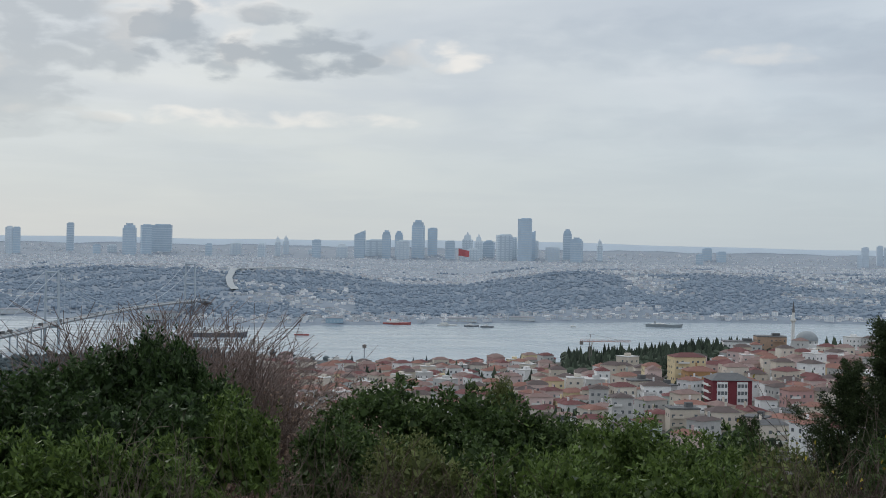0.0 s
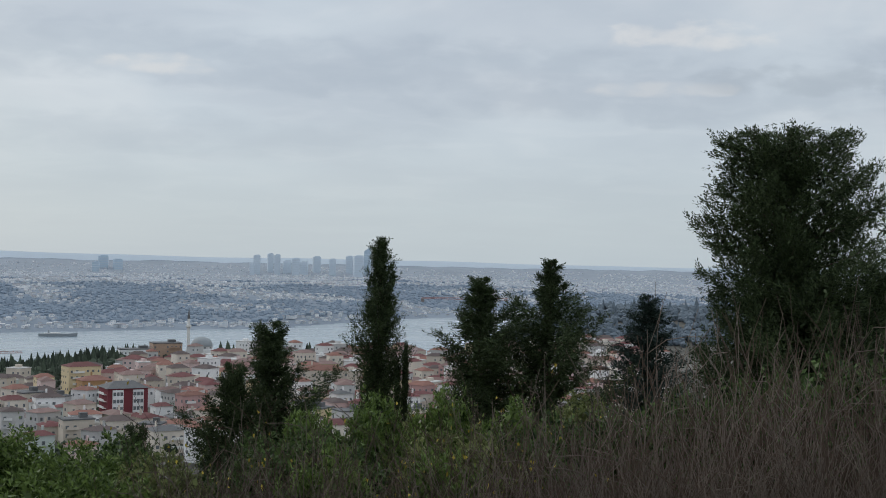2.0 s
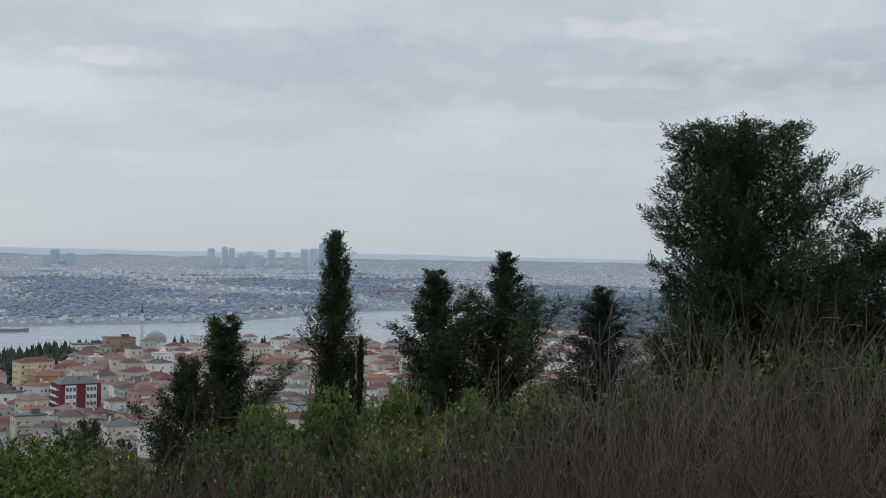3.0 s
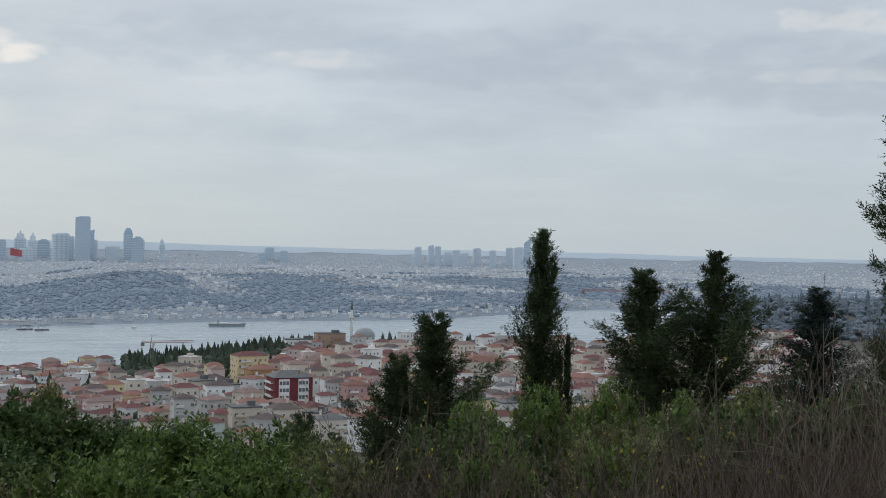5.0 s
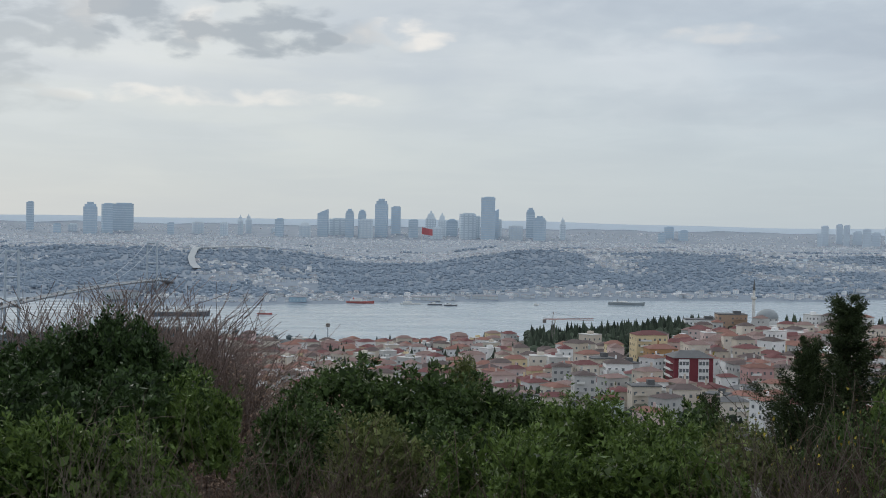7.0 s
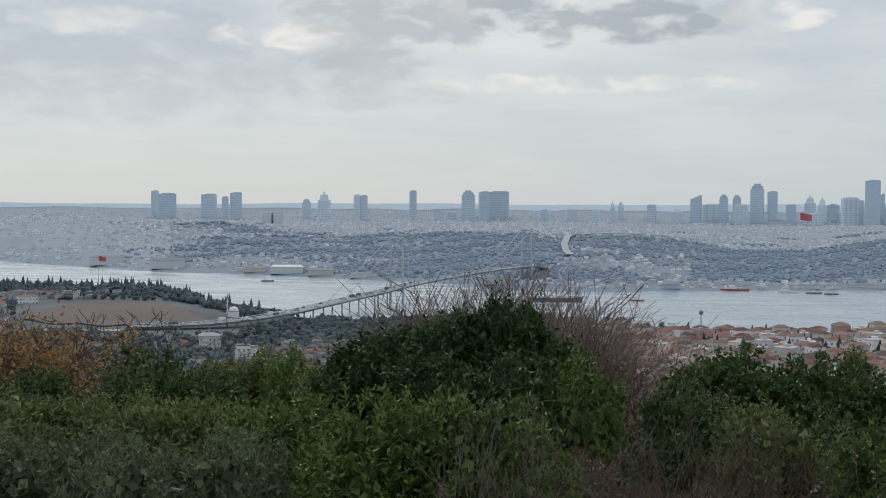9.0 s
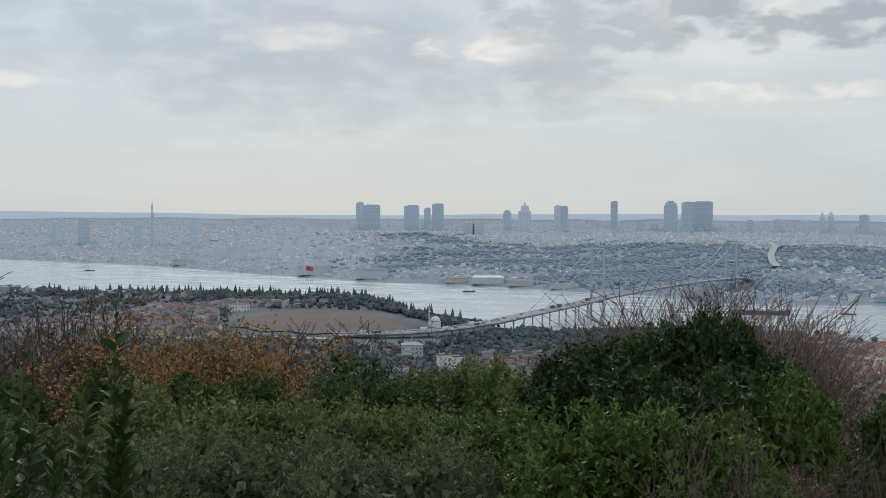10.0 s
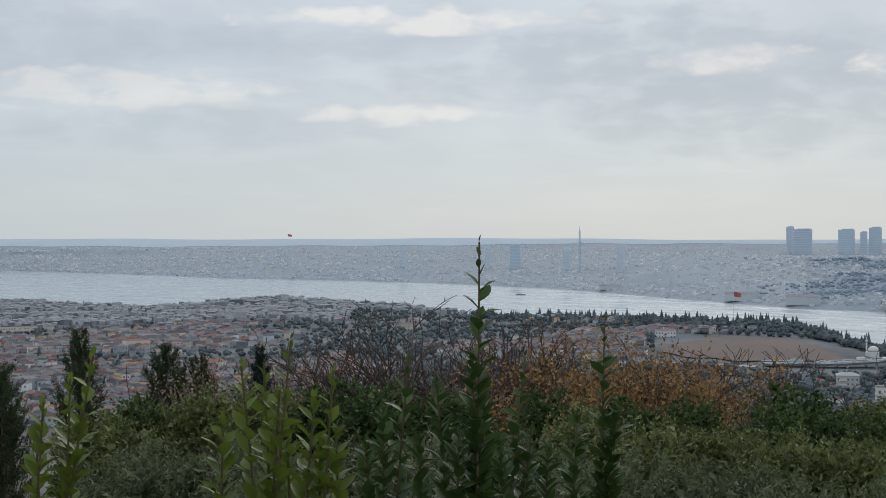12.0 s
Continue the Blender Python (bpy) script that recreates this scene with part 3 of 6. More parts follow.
def tower(az, top, wide, kind, i):
    d = {"w": 3400.0, "b": 2650.0}.get(kind, 4500.0 + 40 * ((i * 7) % 5 - 2))
    if az < -33:
        k = (dfar(az) + 450) / 4500.0
        d, top, wide = 4500.0 * k, 110 + (top - 110) * k, wide * k
    x, y = at(az, d)
    z = land_at(x, y) - 4
    h = max(8.0, top - z)
    rot = math.radians(-az) + 0.22 * math.sin(i * 2.3)
    wd = wide * 0.92
    dp = max(12.0, min(wd * 0.8, 34.0))
    base = root("skyscraper" if kind not in "wb" else "apartment_block", x, y, z, rot)
    body, bands, tier, spire = Acc(), Acc(), Acc(), Acc()
    mat_name, label = LOOK[kind]
    levels = []
    if kind == "c":
        body.box((0, 0, 0), (wd, dp, h * 0.86), 0, 0)
        tier.box((0, 0, h * 0.86), (wd * 0.82, dp * 0.82, h * 0.08), 0, 0)
        spire.box((0, 0, h * 0.94), (wd * 0.5, dp * 0.5, h * 0.06), 0, 0)
        levels = [(wd, dp, 0, h * 0.84)]
    elif kind == "t":
        body.box((0, 0, 0), (wd, dp, h * 0.72), 0, 0)
        tier.box((0, 0, h * 0.72), (wd * 0.72, dp * 0.72, h * 0.17), 0, 0, taper=0.8)
        spire.box((0, 0, h * 0.89), (wd * 0.3, dp * 0.3, h * 0.11), 0, 0, taper=0.3)
        levels = [(wd, dp, 0, h * 0.70)]
    elif kind == "s":
        hw, hd = wd / 2, dp / 2
        vs = [(-hw, -hd, 0), (hw, -hd, 0), (hw, hd, 0), (-hw, hd, 0), (-hw, -hd, h * 0.84), (hw, -hd, h), (hw, hd, h), (-hw, hd, h * 0.84)]
        body.add(vs, [(0, 1, 5, 4), (1, 2, 6, 5), (2, 3, 7, 6), (3, 0, 4, 7), (4, 5, 6, 7), (3, 2, 1, 0)], 0)
        levels = [(wd, dp, 0, h * 0.80)]
    else:
        body.box((0, 0, 0), (wd, dp, h - 3), 0, 0)
        tier.box((wd * 0.08, 0, h - 3), (wd * 0.7, dp * 0.6, 3), 0, 0)
        levels = [(wd, dp, 0, h - 5)]
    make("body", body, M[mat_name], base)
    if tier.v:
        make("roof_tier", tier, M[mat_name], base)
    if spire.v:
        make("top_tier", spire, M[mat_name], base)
    for wv, dv, z0, z1 in levels:
        step = 8.0
        for k in range(int((z1 - z0) // step)):
            bands.box((0, 0, z0 + 4 + k * step), (wv + 0.5, dv + 0.5, 3.2), 0, 0)
        if kind in "tp":
            for e in (-0.3, 0.0, 0.3):
                bands.box((e * wv, -dv / 2 - 0.3, z0), (wv * 0.10, 0.5, z1 - z0), 0, 0)
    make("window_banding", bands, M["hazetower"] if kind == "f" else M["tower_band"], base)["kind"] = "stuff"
    tagged(base, label, "skyscraper" if kind not in "wb" else "apartment block", "skyline towers")


for i, row in enumerate(TOWERS_A + TOWERS_B + TOWERS_C + TOWERS_D):
    tower(*row, i)

# ---- the town on the near shore ----
def wall_windows(acc, w, d, h, storeys, slot, rng, gap=2.6):
    """Window panes on the four sides, a little proud of the plaster, in a frame-sized recess row by row."""
    fh = h / storeys
    for side_i in range(4):
        span = w if side_i % 2 == 0 else d
        off = (d if side_i % 2 == 0 else w) / 2 + 0.05
        n = max(2, int(span // gap))
        ca, sa = math.cos(side_i * math.pi / 2), math.sin(side_i * math.pi / 2)
        for s in range(storeys):
            for k in range(n):
                if rng.random() < 0.22:
                    continue
                c = (k + 0.5) / n * span - span / 2
                hw, z0, z1 = rng.uniform(0.4, 0.65), s * fh + 1.0, s * fh + 2.2
                q = [(c - hw, -off, z0), (c + hw, -off, z0), (c + hw, -off, z1), (c - hw, -off, z1)]
                acc.add([(x * ca - y * sa, x * sa + y * ca, z) for x, y, z in q], [(0, 1, 2, 3)], slot)


def house(x, y, w, d, storeys, rot, wall, roof, rng, flat=False, z=None, label=None, category="house"):
    """A plastered house: walls, window panes, balconies on one side, tiled roof and chimney."""
    if z is None:
        z = land_at(x, y) - 1.2
    h = storeys * 3.0 + 1.2
    base = root("house" if category == "house" else "apartment_house", x, y, z, rot)
    a = Acc()
    a.box((0, 0, 0), (w, d, h), 0, 0)
    make("wall", a, wall, base)
    a = Acc()
    wall_windows(a, w, d, h - 1.0, storeys, 0, rng)
    make("window_panes", a, M["windowglass"], base)["kind"] = "stuff"
    if storeys >= 3 and rng.random() < 0.75:
        e = rng.choice((-0.22, 0.22))
        for s in range(1, storeys):
            a = Acc()
            a.box((e * w, -d / 2 - 0.55, s * 3.0 + 0.9), (w * 0.36, 1.1, 0.22))
            a.box((e * w, -d / 2 - 1.06, s * 3.0 + 1.1), (w * 0.36, 0.08, 0.8))
            make("balcony", a, rng.choice((wall, M["white"])), base)
    a = Acc()
    if flat:
        a.box((0, 0, h), (w + 0.5, d + 0.5, 0.5))
        a.box((w * 0.2, 0, h + 0.5), (w * 0.25, d * 0.3, 1.8))
    else:
        a.hip((0, 0, h), (w, d, min(w, d) * 0.17), 0, 0, 0.4, 0.45) if w > d else a.hip((0, 0, h), (d, w, min(w, d) * 0.17), math.pi / 2, 0, 0.4, 0.55)
    make("roof", a, roof, base)
    if not flat and rng.random() < 0.8:
        a = Acc()
        a.box((w * rng.uniform(-0.3, 0.3), d * 0.12, h + 0.4), (0.7, 0.7, min(w, d) * 0.24 + 0.5))
        make("chimney", a, wall, base)
    return tagged(base, label or "plastered town house with a tiled roof", category, "houses of the town")


def hue(m):
    return m.name.split("_")[1]


RESERVED = [(12.7, 560, 22), (11.45, 625, 17), (10.9, 690, 18), (16.0, 900, 34), (21.4, 690, 26), (14.45, 905, 20), (13.2, 900, 18), (13.0, 515, 12), (12.6, 536, 15), (12.5, 585, 12)]


def near_town():
    rng = random.Random(3)
    stuff = Acc()
    slots = WALLS + ROOFS + [M["windowglass"]]
    for ring in range(32):
        r = 445 + ring * 17.5
        step = math.degrees(11.6 / r)
        az = -10.5 - rng.uniform(0, step)
        while az < 35.5:
            az += step * rng.uniform(0.85, 1.35)
            rr = r + rng.uniform(-6, 6)
            x, y = at(az, rr)
            if any(math.hypot(x - at(a, q)[0], y - at(a, q)[1]) < g for a, q, g in RESERVED):
                continue
            lim = 990 if az < 5.0 else (745 if az < 11 else (745 + (az - 11) * 60 if az < 13.6 else 925))
            if rr > lim or (az < 2 and rr < 560) or rng.random() < (0.30 if az < 8 else 0.20):
                continue
            w, d = rng.uniform(7, 11.5), rng.uniform(7, 10)
            st = rng.choice((2, 2, 3, 3, 3, 3, 4, 4)) if az > 7 else rng.choice((1, 2, 2, 3))
            rot = radians(-az) + rng.choice((0.25, 0.25, -0.5, 0.7)) + rng.uniform(-0.25, 0.25)
            wi, ri = rng.choices(range(8), (6, 4, 5, 5, 5, 1.2, 1.5, 1))[0], rng.choices(range(4), (5, 5, 5, 3))[0]
            flat = rng.random() < 0.16
            if rr < 610 and az > 3:
                roof = M["slate"] if flat or rng.random() < 0.07 else ROOFS[ri]
                kind = "flat grey roof" if flat else "%s roof" % ("dark grey" if roof is M["slate"] else hue(roof) if hue(roof) != "brick" else "brick-red tiled")
                house(x, y, w, d, st, rot, WALLS[wi], roof, rng, flat, None, "%s plastered house of %d storeys with a %s" % (hue(WALLS[wi]), st, kind))
            else:
                z, h = land_at(x, y) - 1.2, st * 3.0 + 1.2
                stuff.box((x, y, z), (w, d, h), rot, wi)
                if flat:
                    stuff.box((x, y, z + h), (w + 0.4, d + 0.4, 0.4), rot, 3)
                    stuff.box((x, y, z + h + 0.4), (w * 0.3, d * 0.3, 1.6), rot, wi)
                else:
                    stuff.hip((x, y, z + h), (max(w, d), min(w, d), 1.8), rot if w > d else rot + math.pi / 2, 8 + ri, 0.4, 0.4)
                loc = Acc()
                wall_windows(loc, w, d, h - 1, st, 0, rng, 3.0)
                ca, sa = math.cos(rot), math.sin(rot)
                stuff.add([(x + p * ca - q * sa, y + p * sa + q * ca, z + s) for p, q, s in loc.v], loc.f, 12)
    tagged(make("upper_town_houses", stuff, slots), "crowded plastered houses with red tiled roofs", "houses", kind="stuff")


near_town()
rg = random.Random(9)
TERRA, BRICK = ROOFS[0], ROOFS[1]


def named_house(az, r, w, d, st, rot, wall, roof, label, flat=False, category="house"):
    x, y = at(az, r)
    return house(x, y, w, d, st, radians(-az) + rot, wall, roof, rg, flat, None, label, category)


named_house(11.45, 625, 14, 11, 4, 0.3, ORANGE_WALL, TERRA, "orange plastered house with a terracotta roof")
named_house(10.9, 690, 17, 12, 5, 0.35, WALLS[5], BRICK, "tall pale yellow apartment house with balconies", category="apartment house")
named_house(14.45, 905, 20, 14, 4, 0.2, mat("plaster_apricot", (0.44, 0.31, 0.23), 0.9, 0.08, 0.12), M["slate"], "apricot flat-roofed building on the hill crest", True)
named_house(13.2, 900, 24, 12, 3, 0.15, WALLS[2], M["slate"], "white flat-roofed building beside dark trees", True)
named_house(21.4, 690, 25, 14, 4, 0.1, WALLS[4], TERRA, "long beige building with an orange tiled roof", category="apartment house")
named_house(13.0, 515, 13, 10, 2, 0.25, WALLS[2], BRICK, "white house with a bright red roof")


def crimson_block():
    """Five storeys, crimson panels between white window bays, under a dark hipped roof."""
    x, y = at(12.7, 560)
    z = land_at(x, y) - 1.0
    base = root("apartment_house", x, y, z, radians(-12.7) + 0.28)
    w, d, h = 17.0, 14.0, 14.4
    a = Acc()
    a.box((0, 0, 0), (w, d, h))
    make("wall", a, CRIMSON_WALL, base)
    for e in (-4.3, 4.3):
        a = Acc()
        a.box((e, -d / 2 - 0.15, 1.0), (4.6, 0.5, 12.8))
        make("bay", a, WALLS[2], base, "white projecting window bay")
        for s in range(4):
            for k in (-1.45, 0.0, 1.45):
                a = Acc()
                a.box((e + k, -d / 2 - 0.42, 2.2 + 3.05 * s), (1.15, 0.1, 1.5))
                make("window_pane", a, M["windowglass"], base)
    for s in range(1, 5):
        a = Acc()
        a.box((-w / 2 - 0.6, 0, s * 2.9), (1.2, d * 0.7, 0.25))
        a.box((-w / 2 - 1.15, 0, s * 2.9 + 0.25), (0.1, d * 0.7, 0.8))
        make("balcony", a, M["white"], base)
    a = Acc()
    a.hip((0, 0, h), (w, d, 2.6), 0, 0, 0.45, 0.8)
    make("roof", a, M["slate"], base)
    a = Acc()
    a.box((2, 1, h + 0.6), (1.0, 0.9, 2.6))
    make("chimney", a, M["white"], base)
    tagged(base, "crimson and white five-storey apartment house, dark roof", "apartment house", "houses of the town")


crimson_block()


def mosque(az, r, s, dome_mat, label):
    """Square hall, drum and dome, and a slim minaret with a gallery."""
    x, y = at(az, r)
    z = land_at(x, y) - 1
    base = root("mosque", x, y, z, radians(-az))
    a = Acc()
    a.box((0, 0, 0), (17 * s, 17 * s, 9 * s))
    make("hall", a, WALLS[2], base)
    a = Acc()
    a.spin((0, 0, 9 * s), [(7.6 * s, 0), (7.6 * s, 2.2 * s)], 20)
    make("drum", a, WALLS[3], base)
    for k in range(10):
        q = 2 * math.pi * k / 10
        a = Acc()
        a.box((7.6 * s * math.cos(q), 7.6 * s * math.sin(q), 9.5 * s), (0.25, 1.0 * s, 1.3 * s), q)
        make("drum_window", a, M["windowglass"], base)
    a = Acc()
    a.spin((0, 0, 11.2 * s), [(7.9 * s * math.cos(t), 6.6 * s * math.sin(t)) for t in [k * math.pi / 18 for k in range(10)]], 24)
    make("dome", a, dome_mat, base, smooth=True)
    a = Acc()
    a.spin((-9.6 * s, -4 * s, 0), [(1.7 * s, 0), (1.7 * s, 8 * s), (1.15 * s, 10 * s), (1.1 * s, 24 * s), (2.0 * s, 25 * s), (2.0 * s, 26.4 * s), (0.95 * s, 26.5 * s), (0.9 * s, 31 * s)], 12)
    make("minaret", a, M["white"], base)
    a = Acc()
    a.spin((-9.6 * s, -4 * s, 31 * s), [(1.05 * s, 0), (0.05, 8 * s)], 12)
    make("minaret_cap", a, M["slate"], base)
    tagged(base, label, "mosque")


mosque(16.0, 900, 0.95, M["lead"], "grey-domed mosque with a slim white minaret")
mosque(-24.25, 1100, 0.55, M["white"], "small white-domed mosque with one minaret")


# ---- lower town, gardens and woods down to the shore ----
def lower_zone(a, q, g):
    dc = float(np.interp(a, AZ, DCREST))
    if a > -10:
        return None
    r0 = 640
    r = r0 + (dc - r0 + 40) * q
    n = town_noise(a, r, 1.6)
    if -34 < a < -23 and 950 < r < 1215:
        return None
    if -30 < a < -15.5 and 900 < r < 1250 and n > -0.5:
        return None
    if -47 < a < -22:
        n += 0.34
    if -22 < a < -9.5:
        n += 0.22 if r > 800 else 0.05
    if a > -9.5:
        n -= 0.5
    if a < -47 and r > 1500:
        n -= 0.45
    return (a, r, n) if n < 0.05 + g.uniform(-0.15, 0.2) else None


def lower_town():
    acc = Acc()
    rng = np.random.default_rng(44)
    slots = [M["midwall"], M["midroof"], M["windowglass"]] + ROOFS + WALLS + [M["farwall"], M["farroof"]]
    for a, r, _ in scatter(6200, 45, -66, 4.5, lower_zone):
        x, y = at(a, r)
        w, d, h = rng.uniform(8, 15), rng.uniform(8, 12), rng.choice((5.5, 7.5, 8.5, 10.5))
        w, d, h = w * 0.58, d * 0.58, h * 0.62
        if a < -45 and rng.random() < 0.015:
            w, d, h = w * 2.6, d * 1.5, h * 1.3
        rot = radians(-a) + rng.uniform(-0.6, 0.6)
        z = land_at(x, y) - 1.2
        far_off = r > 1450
        # past 1450 m only the haze-tinted wall and roof slots
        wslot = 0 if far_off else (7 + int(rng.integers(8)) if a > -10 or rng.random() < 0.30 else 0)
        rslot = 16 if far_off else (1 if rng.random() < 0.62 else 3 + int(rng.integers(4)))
        if a > -9:
            h *= 1.35
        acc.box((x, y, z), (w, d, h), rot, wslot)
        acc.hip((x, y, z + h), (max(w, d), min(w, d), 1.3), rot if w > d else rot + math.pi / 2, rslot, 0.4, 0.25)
        if r < 1150:
            loc = Acc()
            wall_windows(loc, w, d, h - 0.5, max(1, int(h // 2.9)), 0, random.Random(int(r * 10)), 2.4)
            ca, sa = math.cos(rot), math.sin(rot)
            acc.add([(x + p * ca - q * sa, y + p * sa + q * ca, z + s) for p, q, s in loc.v], loc.f, 2)
    tagged(make("lower_town_houses", acc, slots), "small houses with faded red roofs down to the shore", "houses", kind="stuff")


lower_town()


def pointed(acc, c, r, h, rng, slot=0):
    """A far conifer: an uneven stacked spire."""
    n = 6
    prof = [(0.25, 0.0), (1.0, 0.12), (0.62, 0.42), (0.75, 0.45), (0.35, 0.75), (0.05, 1.0)]
    vs = [(c[0] + r * q * rng.uniform(0.7, 1.25) * math.cos(2 * math.pi * k / n), c[1] + r * q * rng.uniform(0.7, 1.25) * math.sin(2 * math.pi * k / n), c[2] + h * (t + rng.uniform(-0.03, 0.03))) for q, t in prof for k in range(n)]
    fs = [(i * n + k, i * n + (k + 1) % n, (i + 1) * n + (k + 1) % n, (i + 1) * n + k) for i in range(len(prof) - 1) for k in range(n)]
    acc.add(vs, fs, slot)


def woods(name, label, count, seed, az0, az1, zone, material, size, spires=0.3):
    acc = Acc()
    rng = np.random.default_rng(seed)
    for a, r, *_ in scatter(count, seed + 1, az0, az1, zone):
        x, y = at(a, r)
        s = rng.uniform(*size)
        z = land_at(x, y)
        if rng.random() < spires:
            pointed(acc, (x, y, z - 0.5), s * 0.55, s * 2.6, rng)
        else:
            for _ in range(2):
                clump(acc, (x + rng.uniform(-s, s) * 0.5, y + rng.uniform(-s, s) * 0.5, z + s * rng.uniform(0.5, 0.9)), s * rng.uniform(0.55, 0.85), rng.uniform(0.7, 1.0), rng)
    tagged(make(name, acc, material), label, "woods", kind="stuff")


def park_zone(a, q, g):
    dc = float(np.interp(a, AZ, DCREST))
    r = 560 + (dc - 530) * q
    if -33.5 < a < -24 and 950 < r < 1205:
        return None
    if -30 < a < -16.5 and 925 < r < 1260 and abs(r - float(np.interp(a, [-30, -26, -23.5, -21.5, -18.4, -16.9], [970, 985, 1035, 1115, 1270, 1338]))) < 45:
        return None
    z = lower_zone(a, q, g)
    return (a, r) if z is None and (a < -10 or g.random() < 0.05) else None


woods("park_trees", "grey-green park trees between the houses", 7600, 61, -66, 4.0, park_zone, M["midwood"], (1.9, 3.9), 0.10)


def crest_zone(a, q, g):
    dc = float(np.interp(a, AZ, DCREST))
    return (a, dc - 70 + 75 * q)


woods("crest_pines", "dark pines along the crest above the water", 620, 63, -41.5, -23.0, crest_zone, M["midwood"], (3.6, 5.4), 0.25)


def hill_zone(a, q, g):
    r0 = 775 if a < 10.5 else 775 + (a - 10.5) * 42
    return (a, r0 + (1015 - r0) * q)


woods("hill_wood", "dark conifer wood on the low hill", 1300, 65, 5.6, 13.6, hill_zone, M["nearwood"], (3.2, 5.2), 0.25)


def crest2_zone(a, q, g):
    n = town_noise(a, 930, 4.0)
    return (a, 915 + 50 * q) if n > -0.15 else None


woods("crest_trees", "dark trees along the crest behind the town", 230, 67, 13.0, 35.0, crest2_zone, M["nearwood"], (3.0, 5.0), 0.5)


def headland_zone(a, q, g):
    return (a, 945 + 350 * q) if a > 27.5 + 1.5 * q else None


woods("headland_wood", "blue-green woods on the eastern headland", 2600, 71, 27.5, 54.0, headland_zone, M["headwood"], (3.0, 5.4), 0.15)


def garden_zone(a, q, g):
    return (a, 450 + 530 * q) if g.random() < 0.5 and not (a < 0 and q < 0.3) else None


woods("garden_trees", "dark garden trees among the town houses", 1000, 69, -10.0, 35.0, garden_zone, M["nearwood"], (2.2, 4.2), 0.2)


# ---- roads, field ----
M["farroad"] = mat("pale_motorway", (0.40, 0.43, 0.45), 0.9, 0.06, 0.05)
def ribbon(name, pts, width, material, label, lift=0.6, drape=True, steps=60, category="road"):
    """A road along (az, distance, height) points; draped on the land, or at its own height."""
    a = np.array([p[0] for p in pts]); d = np.array([p[1] for p in pts]); hz = np.array([p[2] if len(p) > 2 else 0 for p in pts])
    s = np.linspace(0, len(pts) - 1, steps)
    # smooth the corners
    ai, di, zi = (np.interp(s, range(len(pts)), q) for q in (a, d, hz))
    ker = np.ones(9) / 9
    ai, di, zi = (np.convolve(np.pad(q, 4, mode="edge"), ker, "valid") for q in (ai, di, zi))
    P = np.stack([di * np.sin(np.radians(ai)), di * np.cos(np.radians(ai))], -1)
    T = unit(np.gradient(P, axis=0))
    N = np.stack([-T[:, 1], T[:, 0]], -1)
    acc = Acc()
    n = steps
    vs = []
    for off, dz in ((-0.5, 0.0), (0.5, 0.0), (0.5, -1.6), (-0.5, -1.6)):
        for i in range(n):
            x, y = P[i] + N[i] * off * width
            z = (land_at(x, y) + lift if drape else zi[i]) + dz
            vs.append((x, y, z))
    fs = []
    for i in range(n - 1):
        for k in range(4):
            p, q = k * n, ((k + 1) % 4) * n
            fs.append((p + i, p + i + 1, q + i + 1, q + i))
    acc.add(vs, fs)
    return tagged(make(name, acc, material), label, category, kind="structure"), P, zi, T


def unit(v):
    return v / np.maximum(np.linalg.norm(v, axis=-1, keepdims=True), 1e-9)


ribbon("road", [(-9.2, 1900), (-9.55, 2150), (-9.3, 2350), (-8.4, 2480), (-7.2, 2560), (-5.5, 2620)], 11, M["farroad"], "pale motorway winding over the far hillside", 5.0)
ribbon("road_2", [(-36, 968), (-32, 962), (-29, 955)], 13, M["road"], "grey main road beside a bare field", 1.2)


def field():
    acc = Acc()
    n, m = 40, 10
    vs = []
    for i in range(n + 1):
        az = -33.2 + 8.8 * i / n
        r0 = 1000 + 25 * abs((az + 29) / 4) ** 2 + 6 * math.sin(az * 3)
        r1 = 1000 + 190 * max(0.0, 1 - abs((az + 29.3) / 4.6) ** 2.2) + 5 * math.sin(az * 2)
        for k in range(m + 1):
            r = r0 + (max(r1, r0 + 2) - r0) * k / m
            x, y = at(az, r)
            vs.append((x, y, land_at(x, y) + 1.0))
    fs = [(i * (m + 1) + k, (i + 1) * (m + 1) + k, (i + 1) * (m + 1) + k + 1, i * (m + 1) + k + 1) for i in range(n) for k in range(m)]
    acc.add(vs, fs)
    tagged(make("field", acc, M["field"]), "bare reddish brown ploughed field", "field", kind="structure")


field()


